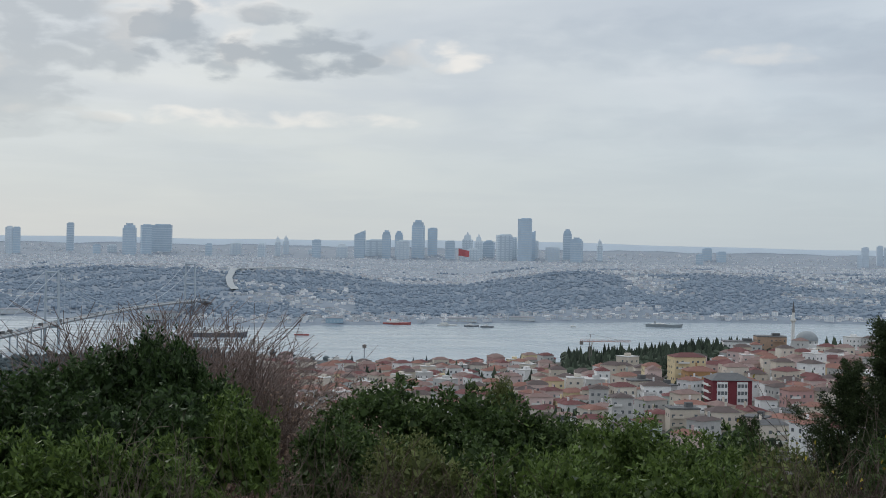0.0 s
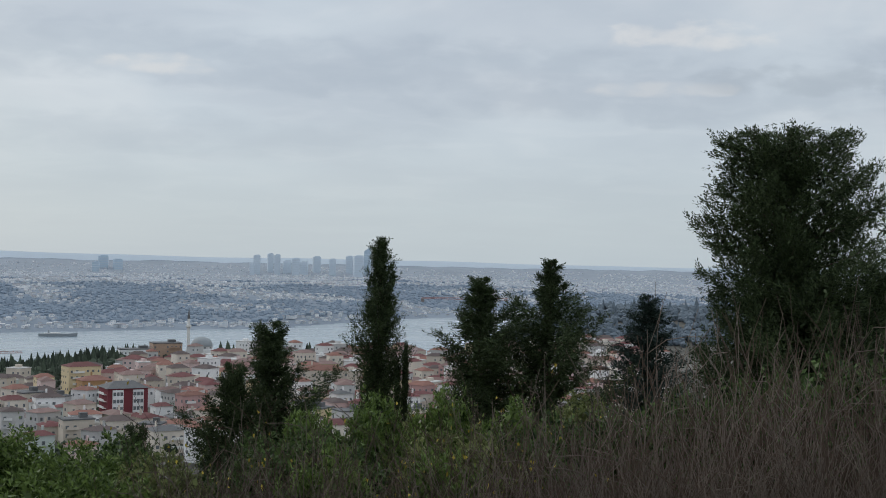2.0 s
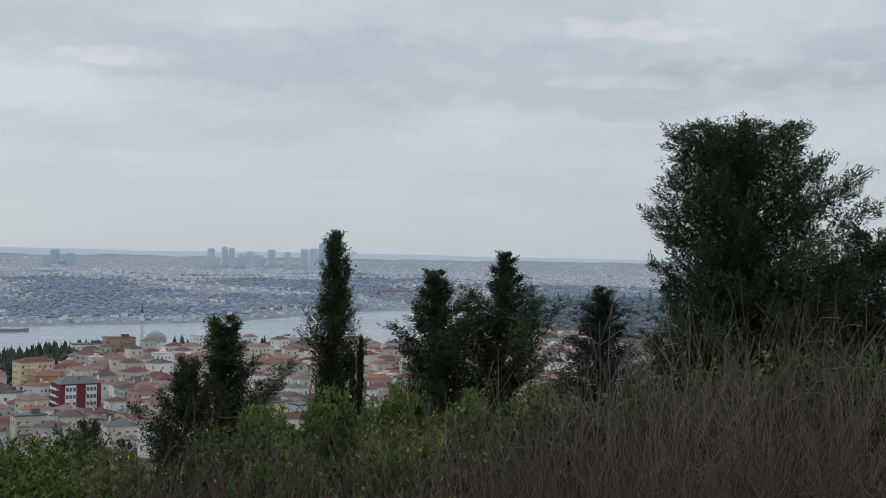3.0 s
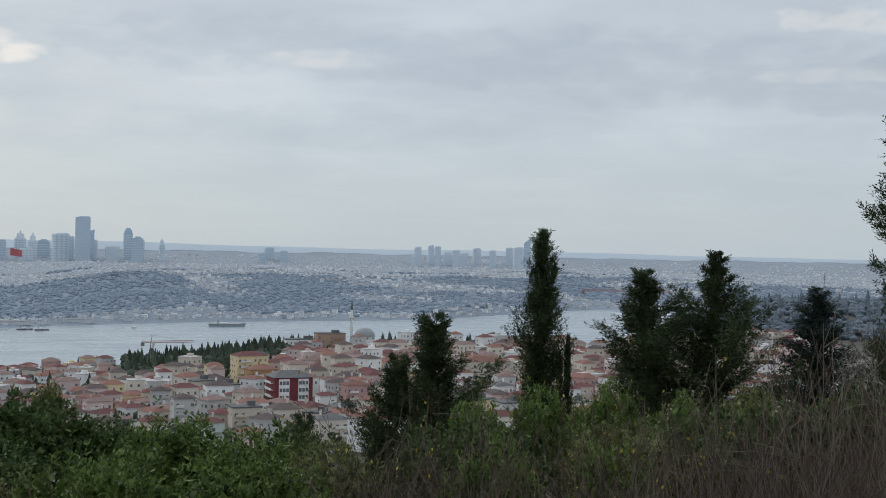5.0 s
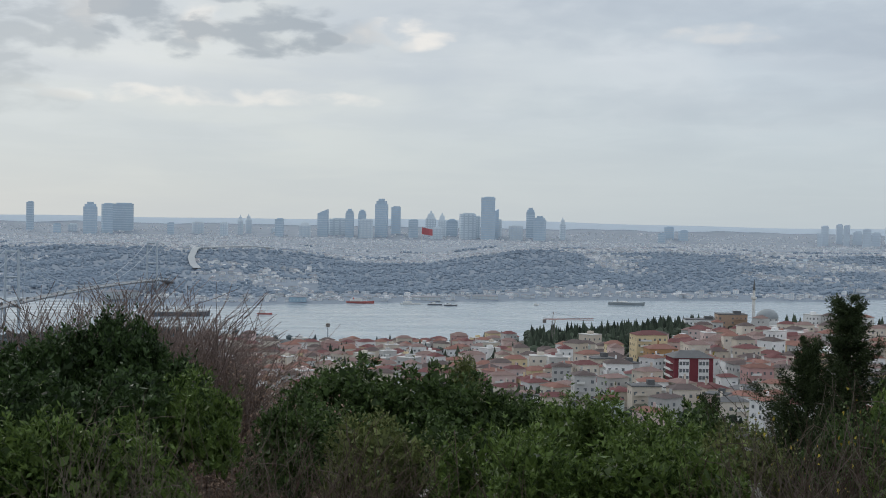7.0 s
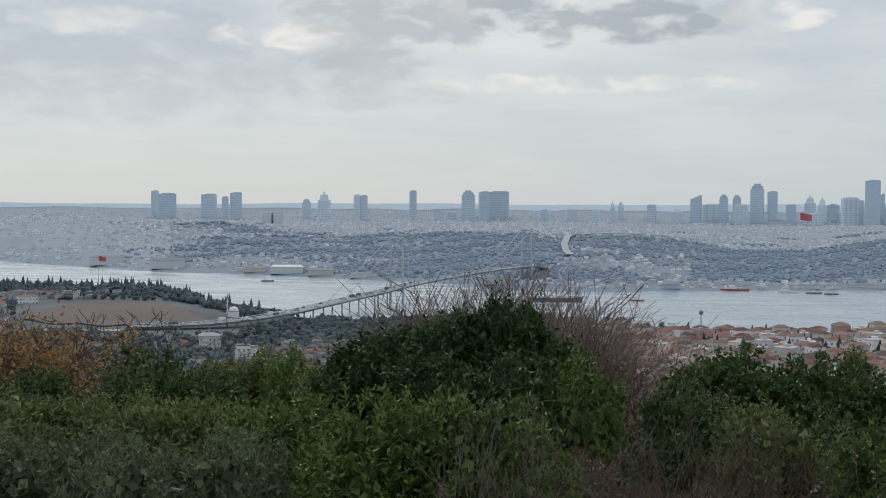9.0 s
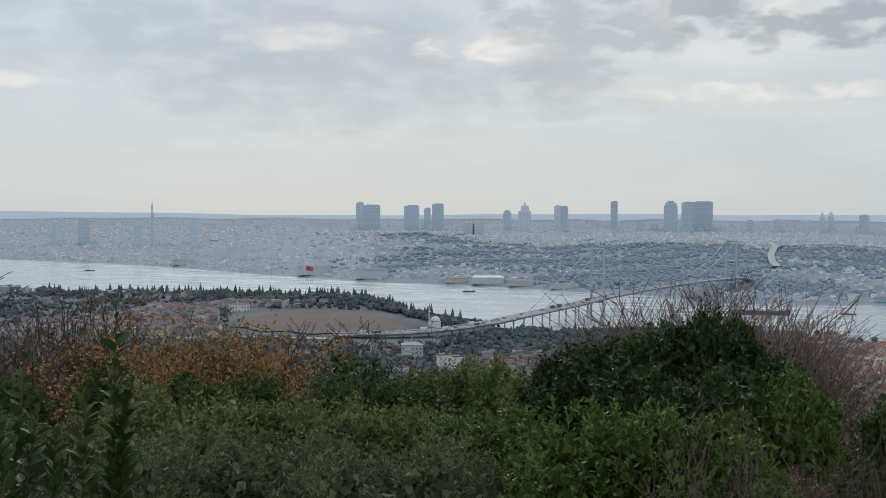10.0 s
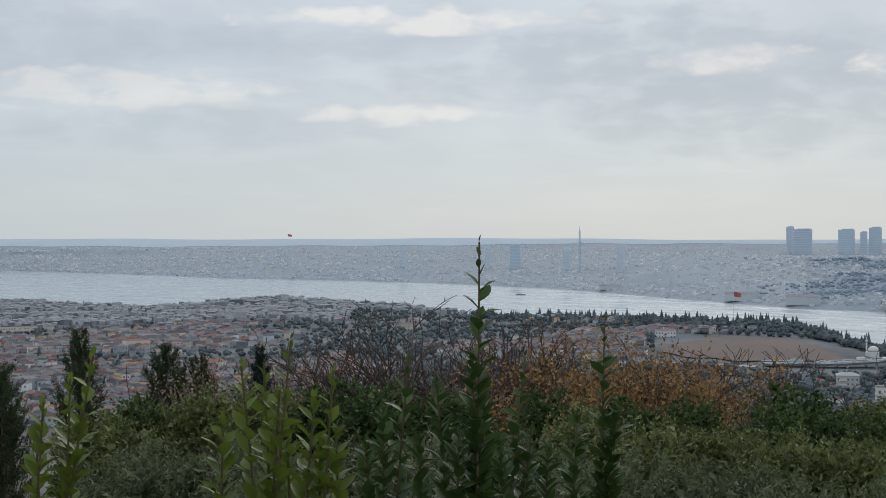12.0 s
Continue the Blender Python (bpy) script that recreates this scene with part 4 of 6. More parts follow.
# ---- the suspension bridge ----
def bridge():
    base = root("suspension_bridge", 0, 0, 0)
    pts = [(-29.0, 970, 15.0), (-26, 985, 14.6), (-23.5, 1035, 13.6), (-21.45, 1110, 13.2), (-19.6, 1205, 14.2), (-18.0, 1275, 16.4), (-16.95, 1338, 18.6), (-14.9, 1440, 22.5), (-13.0, 1560, 24.5), (-11.13, 1692, 24.0), (-10.6, 1745, 21), (-10.2, 1800, 12)]
    A = np.array(pts)
    s = np.linspace(0, len(pts) - 1, 120)
    ker = np.ones(7) / 7
    az, d, z = (np.convolve(np.pad(np.interp(s, range(len(pts)), A[:, k]), 3, mode="edge"), ker, "valid") for k in range(3))
    P = np.stack([d * np.sin(np.radians(az)), d * np.cos(np.radians(az)), z], -1)
    T = unit(np.gradient(P[:, :2], axis=0))
    N = np.stack([-T[:, 1], T[:, 0]], -1)
    W = 15.0
    acc = Acc()
    vs = []
    n = len(P)
    for off, dz in ((-0.5, 0), (0.5, 0), (0.42, -1.6), (-0.42, -1.6)):
        for i in range(n):
            q = P[i, :2] + N[i] * off * W
            vs.append((q[0], q[1], P[i, 2] + dz))
    acc.add(vs, [((k * n) + i, (k * n) + i + 1, ((k + 1) % 4) * n + i + 1, ((k + 1) % 4) * n + i) for i in range(n - 1) for k in range(4)])
    make("deck", acc, M["road"], base)
    for sgn in (-1, 1):
        acc = Acc()
        acc.tube([(P[i, 0] + N[i, 0] * sgn * 7.3, P[i, 1] + N[i, 1] * sgn * 7.3, P[i, 2] + 0.8) for i in range(0, n, 2)], 0.35, 4)
        make("parapet", acc, M["steel"], base)
    heads = []
    for taz, td, top in ((-16.95, 1338, 72.0), (-11.13, 1692, 74.0)):
        i = int(np.argmin(np.abs(d - td)))
        h2 = []
        for sgn in (-1, 1):
            fx, fy = P[i, :2] + N[i] * sgn * 7.4
            gx, gy = P[i, :2] + N[i] * sgn * 6.3
            acc = Acc()
            acc.tube([(fx, fy, -3), ((fx + gx) / 2, (fy + gy) / 2, 36), (gx, gy, top)], [1.5, 1.35, 1.15], 4)
            make("tower_leg", acc, M["steel"], base)
            h2.append((gx, gy, top))
        for zz in (top - 2.0, top * 0.62, P[i, 2] - 3.0):
            acc = Acc()
            acc.tube([(h2[0][0], h2[0][1], zz), (h2[1][0], h2[1][1], zz)], 1.1, 4)
            make("crossbeam", acc, M["steel"], base)
        heads.append((i, h2, top))
    (i0, a0, t0), (i1, a1, t1) = heads
    for sgn in (0, 1):
        acc, hang = Acc(), Acc()
        p0, p1 = Vector(a0[sgn]), Vector(a1[sgn])
        line = []
        for k in range(29):
            f = k / 28
            q = p0.lerp(p1, f)
            dk = np.interp(f, [0, 1], [P[i0, 2], P[i1, 2]]) + 6 * math.sin(math.pi * f) * 0.4
            low = dk + 3.5
            q.z = low + (q.z - low) * (2 * f - 1) ** 2
            line.append(tuple(q))
            if 0 < k < 28:
                hang.tube([tuple(q), (q.x, q.y, dk - 0.5)], 0.07, 3)
        acc.tube(line, 0.34, 5)
        make("main_cable", acc, M["steel"], base)
        make("hanger_set", hang, M["steel"], base)["kind"] = "stuff"
        for head, idx, end in ((a0[sgn], i0, i0 - 22), (a1[sgn], i1, min(n - 1, i1 + 16))):
            acc = Acc()
            e = P[end, :2] + N[end] * (1 if sgn else -1) * 7.0
            acc.tube([head, (e[0], e[1], P[end, 2])], 0.34, 5)
            make("back_stay", acc, M["steel"], base)
    for k in range(8, i0 - 2, 5):
        for sgn in (-1, 1):
            q = P[k, :2] + N[k] * sgn * 5
            acc = Acc()
            acc.box((q[0], q[1], land_at(q[0], q[1]) - 4), (1.3, 1.3, P[k, 2] - 1.5 - land_at(q[0], q[1]) + 4), 0.3)
            make("pier", acc, M["steel"], base)
    tagged(base, "pale grey suspension bridge with two slender towers", "bridge")
    # traffic
    rng = random.Random(12)
    for k in range(110):
        i = rng.randrange(4, n - 14)
        lane = rng.choice((-5.4, -3.2, 3.2, 5.4))
        q = P[i, :2] + N[i] * lane + T[i] * rng.uniform(-4, 4)
        big = rng.random() < 0.2
        L, Wd, H = (7.0, 2.2, 2.3) if big else (4.2, 1.8, 1.3)
        car = root("bus" if big else "car", q[0], q[1], P[i, 2] + 0.02, math.atan2(T[i, 1], T[i, 0]))
        m = rng.choice((M["white"], M["white"], M["slate"], M["steel"])) if big or rng.random() < 0.9 else M["hull"]
        a = Acc()
        a.box((0, 0, 0.25), (L, Wd, H * (0.9 if big else 0.5)), 0, 0)
        make("body", a, m, car)
        a = Acc()
        a.box((-0.1 * L * (0 if big else 1), 0, 0.25 + H * (0.9 if big else 0.5)), (L * (0.95 if big else 0.55), Wd * 0.9, H * 0.42 if not big else 0.35), 0, 0, taper=0.82)
        make("cabin", a, m if big else M["windowglass"], car)
        tagged(car, "pale bus on the bridge road" if big else "small car on the bridge road", "bus" if big else "car", "traffic on the bridge")


bridge()


# ---- single things in the distance ----
def flag_pole(az, d, z0, h, fw, fh, label, turn=0.0):
    x, y = at(az, d)
    base = root("flagpole", x, y, z0, radians(-az) + turn)
    a = Acc()
    a.tube([(0, 0, 0), (0, 0, h)], [h * 0.012, h * 0.006], 6)
    make("pole", a, M["white"], base)
    a = Acc()
    n = 12
    vs = []
    for k in range(n + 1):
        f = k / n
        sag = -0.30 * fh * f
        for e in (0, 1):
            vs.append((f * fw, 0.09 * fw * math.sin(f * 7.0 + e), h - fh * (1 - e) + sag * (1.0 if e else 0.7)))
    a.add(vs, [(2 * k, 2 * k + 2, 2 * k + 3, 2 * k + 1) for k in range(n)])
    make("flag", a, M["red"], base, "waving red flag")
    tagged(base, label, "flagpole")


x0, y0 = at(0.70, 2560)
flag_pole(0.70, 2560, land_at(x0, y0), 110 + 2560 * math.tan(radians(-0.42)) - land_at(x0, y0), 22, 14, "tall white flagpole with a huge red flag")
x0, y0 = at(-30.05, 1330)
flag_pole(-30.05, 1330, land_at(x0, y0), 110 + 1330 * math.tan(radians(-2.5)) - land_at(x0, y0), 7.5, 5, "white flagpole with a red flag among pines")
x0, y0 = at(-49.8, 4400)
flag_pole(-49.8, 4400, land_at(x0, y0), 110 + 4400 * math.tan(radians(0.1)) - land_at(x0, y0), 13, 8, "distant flagpole with a red flag")


def tower_crane(az, d, top_el, jib, back, turn, paint, label):
    x, y = at(az, d)
    z0 = land_at(x, y)
    h = 110 + d * math.tan(radians(top_el)) - z0
    base = root("tower_crane", x, y, z0, radians(-az) + turn)
    a = Acc()
    w = 0.8
    for sx in (-w, w):
        for sy in (-w, w):
            a.tube([(sx, sy, 0), (sx, sy, h)], 0.16, 4)
    k = 0
    while k * 3 < h - 3:
        s = 1 if k % 2 else -1
        a.tube([(-w * s, -w, k * 3), (w * s, -w, k * 3 + 3)], 0.1, 3)
        a.tube([(-w, -w * s, k * 3), (-w, w * s, k * 3 + 3)], 0.1, 3)
        k += 1
    make("mast", a, paint, base)
    a = Acc()
    for dz, sy in ((0, -0.7), (0, 0.7), (1.5, 0)):
        a.tube([(-back, sy, h + dz * 0.6), (jib, sy, h + dz * 0.8)], 0.16, 4)
    n = int((jib + back) / 2.2)
    for i in range(n):
        p = -back + (jib + back) * i / n
        a.tube([(p, 0.7, h), (p + 1.1, 0, h + 1.1), (p + 2.2, 0.7, h)], 0.09, 3)
    make("jib", a, M["cranered"], base, "red lattice jib")
    a = Acc()
    a.box((-back + 1.0, 0, h - 2.2), (2.2, 1.6, 2.4))
    make("counterweight", a, paint, base)
    a = Acc()
    a.box((0.9, -0.9, h - 2.0), (1.4, 1.4, 1.9))
    make("cabin", a, M["white"], base)
    a = Acc()
    a.tube([(-0.5, 0, h + 0.6), (0, 0, h + 5.0)], 0.22, 4)
    a.tube([(0, 0, h + 5.0), (jib * 0.7, 0, h + 1.0)], 0.07, 3)
    a.tube([(0, 0, h + 5.0), (-back, 0, h + 0.8)], 0.07, 3)
    make("apex", a, paint, base)
    tagged(base, label, "crane")


tower_crane(6.68, 850, -4.45, 27, 7, 0.15, M["crane"], "grey tower crane with a red jib beside the wood")
tower_crane(29.0, 900, -1.85, 9, 52, 0.05, M["crane"], "tall tower crane with a long red jib")


def lattice_mast(az, d, base_el_top, label, ring=True, thick=0.7):
    x, y = at(az, d)
    z0 = land_at(x, y)
    h = 110 + d * math.tan(radians(base_el_top)) - z0
    base = root("radio_mast", x, y, z0)
    a = Acc()
    a.tube([(0, 0, 0), (0, 0, h)], [thick, thick * 0.5], 6)
    make("pole", a, M["steel"] if ring else M["crane"], base)
    a = Acc()
    if ring:
        a.spin((0, 0, h - 3.5), [(0.5, 0), (1.6, 0.4), (1.6, 2.6), (0.5, 3.2)], 8)
    else:
        a.tube([(-0.25, 0, h - 0.8), (0.25, 0, h - 0.8)], 0.05, 4)
    make("antenna_ring" if ring else "crossbar", a, M["crane"], base)
    tagged(base, label, "mast")


lattice_mast(-3.44, 1000, -4.75, "pale radio mast above the shore houses")
lattice_mast(36.13, 300, -0.86, "thin mast behind a dark fir", False, 0.12)


def ship(az, d, length, hull, label, turn=0.0, name="ship", tall=0.12):
    """Shaped hull, deckhouse, bridge deck, funnel and mast, afloat."""
    x, y = at(az, d)
    base = root(name, x, y, 0, radians(-az) + turn)
    L, B, H = length, max(3.0, length * 0.16), max(1.6, length * 0.075)
    a = Acc()
    sec = [(-0.5, 0.8, 1.0), (-0.3, 1.0, 0.95), (0.2, 1.0, 0.95), (0.4, 0.6, 1.1), (0.5, 0.05, 1.3)]
    vs = []
    for f, b, hh in sec:
        vs += [(f * L, -b * B / 2, H * hh), (f * L * 0.97, -b * B * 0.35, -1), (f * L * 0.97, b * B * 0.35, -1), (f * L, b * B / 2, H * hh)]
    fs = []
    for i in range(4):
        p = i * 4
        fs += [(p, p + 1, p + 5, p + 4), (p + 2, p + 3, p + 7, p + 6), (p + 3, p, p + 4, p + 7), (p + 1, p + 2, p + 6, p + 5)]
    fs += [(0, 3, 2, 1), (16, 17, 18, 19)]
    a.add(vs, fs)
    make("hull", a, hull, base)
    a = Acc()
    a.box((-0.15 * L, 0, H), (L * 0.42, B * 0.8, L * tall * 0.55))
    make("deckhouse", a, M["white"], base)
    a = Acc()
    a.box((-0.08 * L, 0, H + L * tall * 0.55), (L * 0.18, B * 0.6, L * tall * 0.4))
    make("wheelhouse", a, M["white"], base)
    a = Acc()
    a.spin((-0.24 * L, 0, H + L * tall * 0.55), [(B * 0.16, 0), (B * 0.13, L * 0.07)], 8)
    make("funnel", a, hull, base)
    a = Acc()
    a.tube([(0.02 * L, 0, H), (0.02 * L, 0, H + L * 0.24)], 0.18, 4)
    make("mast", a, M["steel"], base)
    tagged(base, label, "ship" if name == "ship" else "boat")


ship(-2.0, 1625, 36, M["hull"], "red ship moored at the far shore", 0.1)
ship(-6.25, 1427, 17, M["hull"], "red tugboat under way on the strait", -0.2, "tugboat", 0.2)
ship(1.35, 1610, 19, M["darkhull"], "grey ferry on the pale water", 0.1)
ship(2.05, 1600, 17, M["darkhull"], "grey ferry on the pale water", 0.05)
ship(0.25, 1615, 26, M["white"], "white ferry near the far shore", 0.0)
ship(-9.9, 1400, 62, M["darkhull"], "long dark cargo ship behind the bare trees", 0.02, "ship", 0.05)
ship(-22.75, 1720, 17, M["darkhull"], "flat grey ferry on the strait", 0.1, "ship", 0.06)
ship(-39.4, 2350, 18, M["darkhull"], "small grey ferry far off", 0.1, "ship", 0.08)
ship(5.9, 1640, 7, M["white"], "small white boat on the strait", 0.4, "motorboat", 0.2)
ship(9.9, 1690, 48, M["lead"], "long low barge by the far shore", 0.03, "ship", 0.03)


def shore_building(az, off, w, h, d, wall, roof, label):
    """A long waterfront building with a hipped roof and rows of windows."""
    r = dfar(az) + off
    x, y = at(az, r)
    z = max(1.0, land_at(x, y) - 1)
    base = root("waterfront_building", x, y, z, radians(-az))
    a = Acc()
    a.box((0, 0, 0), (w, d, h))
    make("wall", a, wall, base)
    a = Acc()
    a.hip((0, 0, h), (w, d, h * 0.28), 0, 0, 0.85, 0.6)
    make("roof", a, roof, base)
    a = Acc()
    n = int(w // 4)
    for k in range(n):
        for s in range(max(1, int(h // 4))):
            c = (k + 0.5) / n * w - w / 2
            a.add([(c - 0.8, -d / 2 - 0.06, 1.4 + 4 * s), (c + 0.8, -d / 2 - 0.06, 1.4 + 4 * s), (c + 0.8, -d / 2 - 0.06, 3.2 + 4 * s), (c - 0.8, -d / 2 - 0.06, 3.2 + 4 * s)], [(0, 1, 2, 3)])
    make("window_panes", a, M["tower_band"], base)["kind"] = "stuff"
    tagged(base, label, "waterfront building", "waterfront buildings")


OCHRE = mat("waterfront_ochre", (0.56, 0.50, 0.42), 0.9, 0.06, 0.05)
for row in [(-23.3, 14, 32, 7, 14, OCHRE, M["farroof"], "long ochre waterfront hall with a hipped roof"), (-21.9, 16, 46, 10, 20, M["white_tower"], M["white"], "long white warehouse at the far shore"),
            (-20.4, 14, 36, 8, 14, OCHRE, M["farroof"], "long ochre waterfront hall with a hipped roof"), (-27.1, 22, 50, 13, 16, M["white_tower"], M["farroof"], "white palace block at the far shore"),
            (-29.7, 24, 54, 12, 16, M["white_tower"], M["farroof"], "white palace block at the far shore"), (-35.4, 40, 42, 9, 16, M["white_tower"], M["farroof"], "white waterfront hall at the far shore"),
            (-18.6, 12, 30, 6, 12, M["white_tower"], M["farroof"], "low white waterfront building"), (-4.8, 12, 22, 6, 10, mat("waterfront_blue", (0.36, 0.50, 0.60), 0.8, 0.06, 0.05), M["farroof"], "pale blue waterfront building"),
            (-12.4, 12, 40, 9, 14, M["white_tower"], M["farroof"], "white waterfront block near the bridge"), (0.9, 10, 40, 5, 9, M["white_tower"], M["farroof"], "low white waterfront building"), (3.6, 10, 34, 5, 9, M["white_tower"], M["farroof"], "low white waterfront building")]:
    shore_building(*row)
x0, y0 = at(-23.85, 760)
house(x0, y0, 8, 7, 4, 0.6, M["white"], M["slate"], rg, True, None, "white terraced apartment block in the valley", "apartment house")
x0, y0 = at(-23.2, 750)
house(x0, y0, 8, 7, 4, 0.6, M["white"], M["slate"], rg, True, None, "white terraced apartment block in the valley", "apartment house")
x0, y0 = at(-25.3, 870)
house(x0, y0, 14, 11, 3, 0.5, WALLS[3], M["lead"], rg, False, None, "grey hall with a pale hipped roof", "apartment house")
for k, (az, r, w) in enumerate([(-61.3, 1420, 60), (-62.3, 1300, 46), (-44.5, 1330, 44), (-58.5, 1750, 44), (-49.5, 2000, 40), (-33.0, 1180, 30), (-31.2, 1230, 26), (-36.5, 1260, 34)]):
    x0, y0 = at(az, r)
    house(x0, y0, w * 0.62, 9, 2, radians(-az), WALLS[2] if k % 2 else WALLS[0], ROOFS[2] if k % 3 else M["slate"], rg, k % 3 == 0, None, "long pale institutional building among trees", "apartment house")

# ---- plants on the hillside ----
def fast_mesh(name, verts, quads, material):
    verts, quads = np.asarray(verts, np.float32), np.asarray(quads, np.int32)
    me = bpy.data.meshes.new(name)
    me.vertices.add(len(verts))
    me.vertices.foreach_set("co", verts.ravel())
    me.loops.add(quads.size)
    me.loops.foreach_set("vertex_index", quads.ravel())
    me.polygons.add(len(quads))
    me.polygons.foreach_set("loop_start", np.arange(0, quads.size, 4, dtype=np.int32))
    me.materials.append(material)
    me.update(calc_edges=True)
    me.validate()
    return me


def leaf_quads(p, d, length, width, rng, droop=0.15):
    """Folded pointed leaves at points p along directions d."""
    n = len(p)
    side = unit(np.cross(d, rng.normal(size=(n, 3))))
    nrm = np.cross(side, d)
    L = np.asarray(length).reshape(-1, 1) * np.ones((n, 1))
    W = np.asarray(width).reshape(-1, 1) * np.ones((n, 1))
    a = p
    tip = p + d * L - nrm * L * droop
    mid = p + d * L * 0.45
    l = mid + side * W / 2 + nrm * W * 0.18
    r = mid - side * W / 2 + nrm * W * 0.18
    v = np.stack([a, l, tip, r], 1).reshape(-1, 3)
    return v, np.arange(4 * n).reshape(-1, 4)


def twig_prisms(p0, p1, r0, r1):
    """Three-sided tapered sticks."""
    p0, p1 = np.asarray(p0, float), np.asarray(p1, float)
    n = len(p0)
    d = unit(p1 - p0)
    ref = np.where(np.abs(d[:, 2:3]) < 0.9, np.array([[0, 0, 1.0]]), np.array([[1.0, 0, 0]]))
    s = unit(np.cross(d, ref))
    u = np.cross(s, d)
    v = np.zeros((n, 6, 3))
    for k in range(3):
        a = 2 * math.pi * k / 3
        o = s * math.cos(a) + u * math.sin(a)
        v[:, k] = p0 + o * np.asarray(r0).reshape(-1, 1)
        v[:, 3 + k] = p1 + o * np.asarray(r1).reshape(-1, 1)
    q = np.array([[0, 1, 4, 3], [1, 2, 5, 4], [2, 0, 3, 5]])
    return v.reshape(-1, 3), (np.arange(n)[:, None, None] * 6 + q[None]).reshape(-1, 4)


def branching(rng, base, height, spread, stems, kids, levels, r0, up=0.5, wiggle=0.18, seg=3):
    """Sticks of a bare woody plant; gives p0, p1, r0, r1 and the tips."""
    P0, P1, R0, R1, LV, tips = [], [], [], [], [], []

    def grow(p, d, length, r, level):
        d = d / np.linalg.norm(d)
        pts = [p]
        step = length / seg
        for k in range(seg):
            d = d + rng.normal(size=3) * wiggle
            d[2] += 0.06 * up
            d = d / np.linalg.norm(d)
            q = pts[-1] + d * step
            ra, rb = r * (1 - 0.75 * k / seg), r * (1 - 0.75 * (k + 1) / seg)
            P0.append(pts[-1]); P1.append(q); R0.append(ra); R1.append(rb); LV.append(level)
            pts.append(q)
        if level < levels:
            for k in range(kids[level]):
                f = rng.uniform(0.25, 1.0)
                i = min(int(f * seg), seg - 1)
                at_p = pts[i] + (pts[i + 1] - pts[i]) * (f * seg - i)
                out = rng.normal(size=3)
                out[2] = abs(out[2]) * up
                nd = d * 0.7 + out / np.linalg.norm(out) * 0.75
                grow(at_p, nd, length * rng.uniform(0.35, 0.6), r * 0.5, level + 1)
        tips.append((pts[-1], d))

    for k in range(stems):
        a = 2 * math.pi * (k + rng.uniform(-0.4, 0.4)) / stems
        lean = rng.uniform(0.1, 1.0) * spread
        d = np.array([math.cos(a) * lean, math.sin(a) * lean, 1.0])
        grow(np.array(base, float) + np.array([math.cos(a), math.sin(a), 0]) * 0.08, d, height * rng.uniform(0.62, 0.8), r0 * rng.uniform(0.7, 1.1), 0)
    return np.array(P0), np.array(P1), np.array(R0), np.array(R1), np.array(LV), tips


def bush_crown(seed, leaf, n_shoots, per, length, width, upright=0.6, lumpy=11):
    """The leafy crown of a bush two metres wide and 1.9 m deep, its top at height 0."""
    rng = np.random.default_rng(seed)
    lumps = [(np.array([0.0, 0.05, -0.42]), 0.40)]
    for k in range(lumpy):
        a = 2 * math.pi * (k * 0.382) + rng.uniform(-0.3, 0.3)
        e = (k + 0.5) / lumpy
        rr = 0.30 + 0.42 * math.sqrt(e) * rng.uniform(0.7, 1.1)
        lumps.append((np.array([math.cos(a) * rr * 1.08, math.sin(a) * rr * 1.08, -0.40 - 1.2 * e * rng.uniform(0.6, 1.15)]), rng.uniform(0.20, 0.46)))
    C, Rr = np.array([c for c, _ in lumps]), np.array([q for _, q in lumps])
    m = n_shoots * 5
    i = rng.integers(len(lumps), size=m)
    d = unit(rng.normal(size=(m, 3)))
    p = C[i] + d * Rr[i][:, None] * rng.uniform(0.80, 1.05, (m, 1)) * (1 + 0.10 * np.sin(d[:, :1] * 9 + seed) * np.cos(d[:, 1:2] * 8))
    deep = (np.linalg.norm(p[:, None] - C[None], axis=2) < Rr[None] * 0.76).sum(1)
    hollow = np.sin(p[:, 0] * 8.3 + seed) * np.sin(p[:, 1] * 7.7 + 2.1 * seed) + 0.7 * np.sin(p[:, 2] * 11 + p[:, 0] * 5 + seed)
    ok = (deep == 0) & (d[:, 2] > -0.6) & ((hollow < 0.55) | (rng.uniform(0, 1, m) < 0.15))
    pts, nrm = p[ok][:n_shoots], d[ok][:n_shoots]
    n_shoots = len(pts)
    ax = unit(nrm * (1 - upright) + np.array([0, 0, upright]) + rng.normal(size=pts.shape) * 0.25)
    k = np.repeat(np.arange(n_shoots), per)
    f = rng.uniform(0, 1, len(k))[:, None]
    sl = np.where(rng.uniform(0, 1, n_shoots) < 0.14, rng.uniform(0.4, 0.72, n_shoots), rng.uniform(0.08, 0.24, n_shoots))[k][:, None]
    p = pts[k] + ax[k] * (f - 0.4) * sl
    rad = unit(np.cross(ax[k], rng.normal(size=(len(k), 3))))
    d = unit(ax[k] * rng.uniform(0.2, 1.1, (len(k), 1)) + rad * 0.8)
    v, q = leaf_quads(p, d, length * rng.uniform(0.7, 1.25, len(k)), width * rng.uniform(0.7, 1.25, len(k)), rng)
    m = n_shoots
    i = rng.integers(len(lumps), size=m)
    dd = unit(rng.normal(size=(m, 3)))
    v2, q2 = leaf_quads(C[i] + dd * Rr[i][:, None] * rng.uniform(0.3, 0.74, (m, 1)), unit(rng.normal(size=(m, 3))), 0.17, 0.13, rng)
    return fast_mesh("crown", np.concatenate([v, v2]), np.concatenate([q, q2 + len(v)]), leaf)


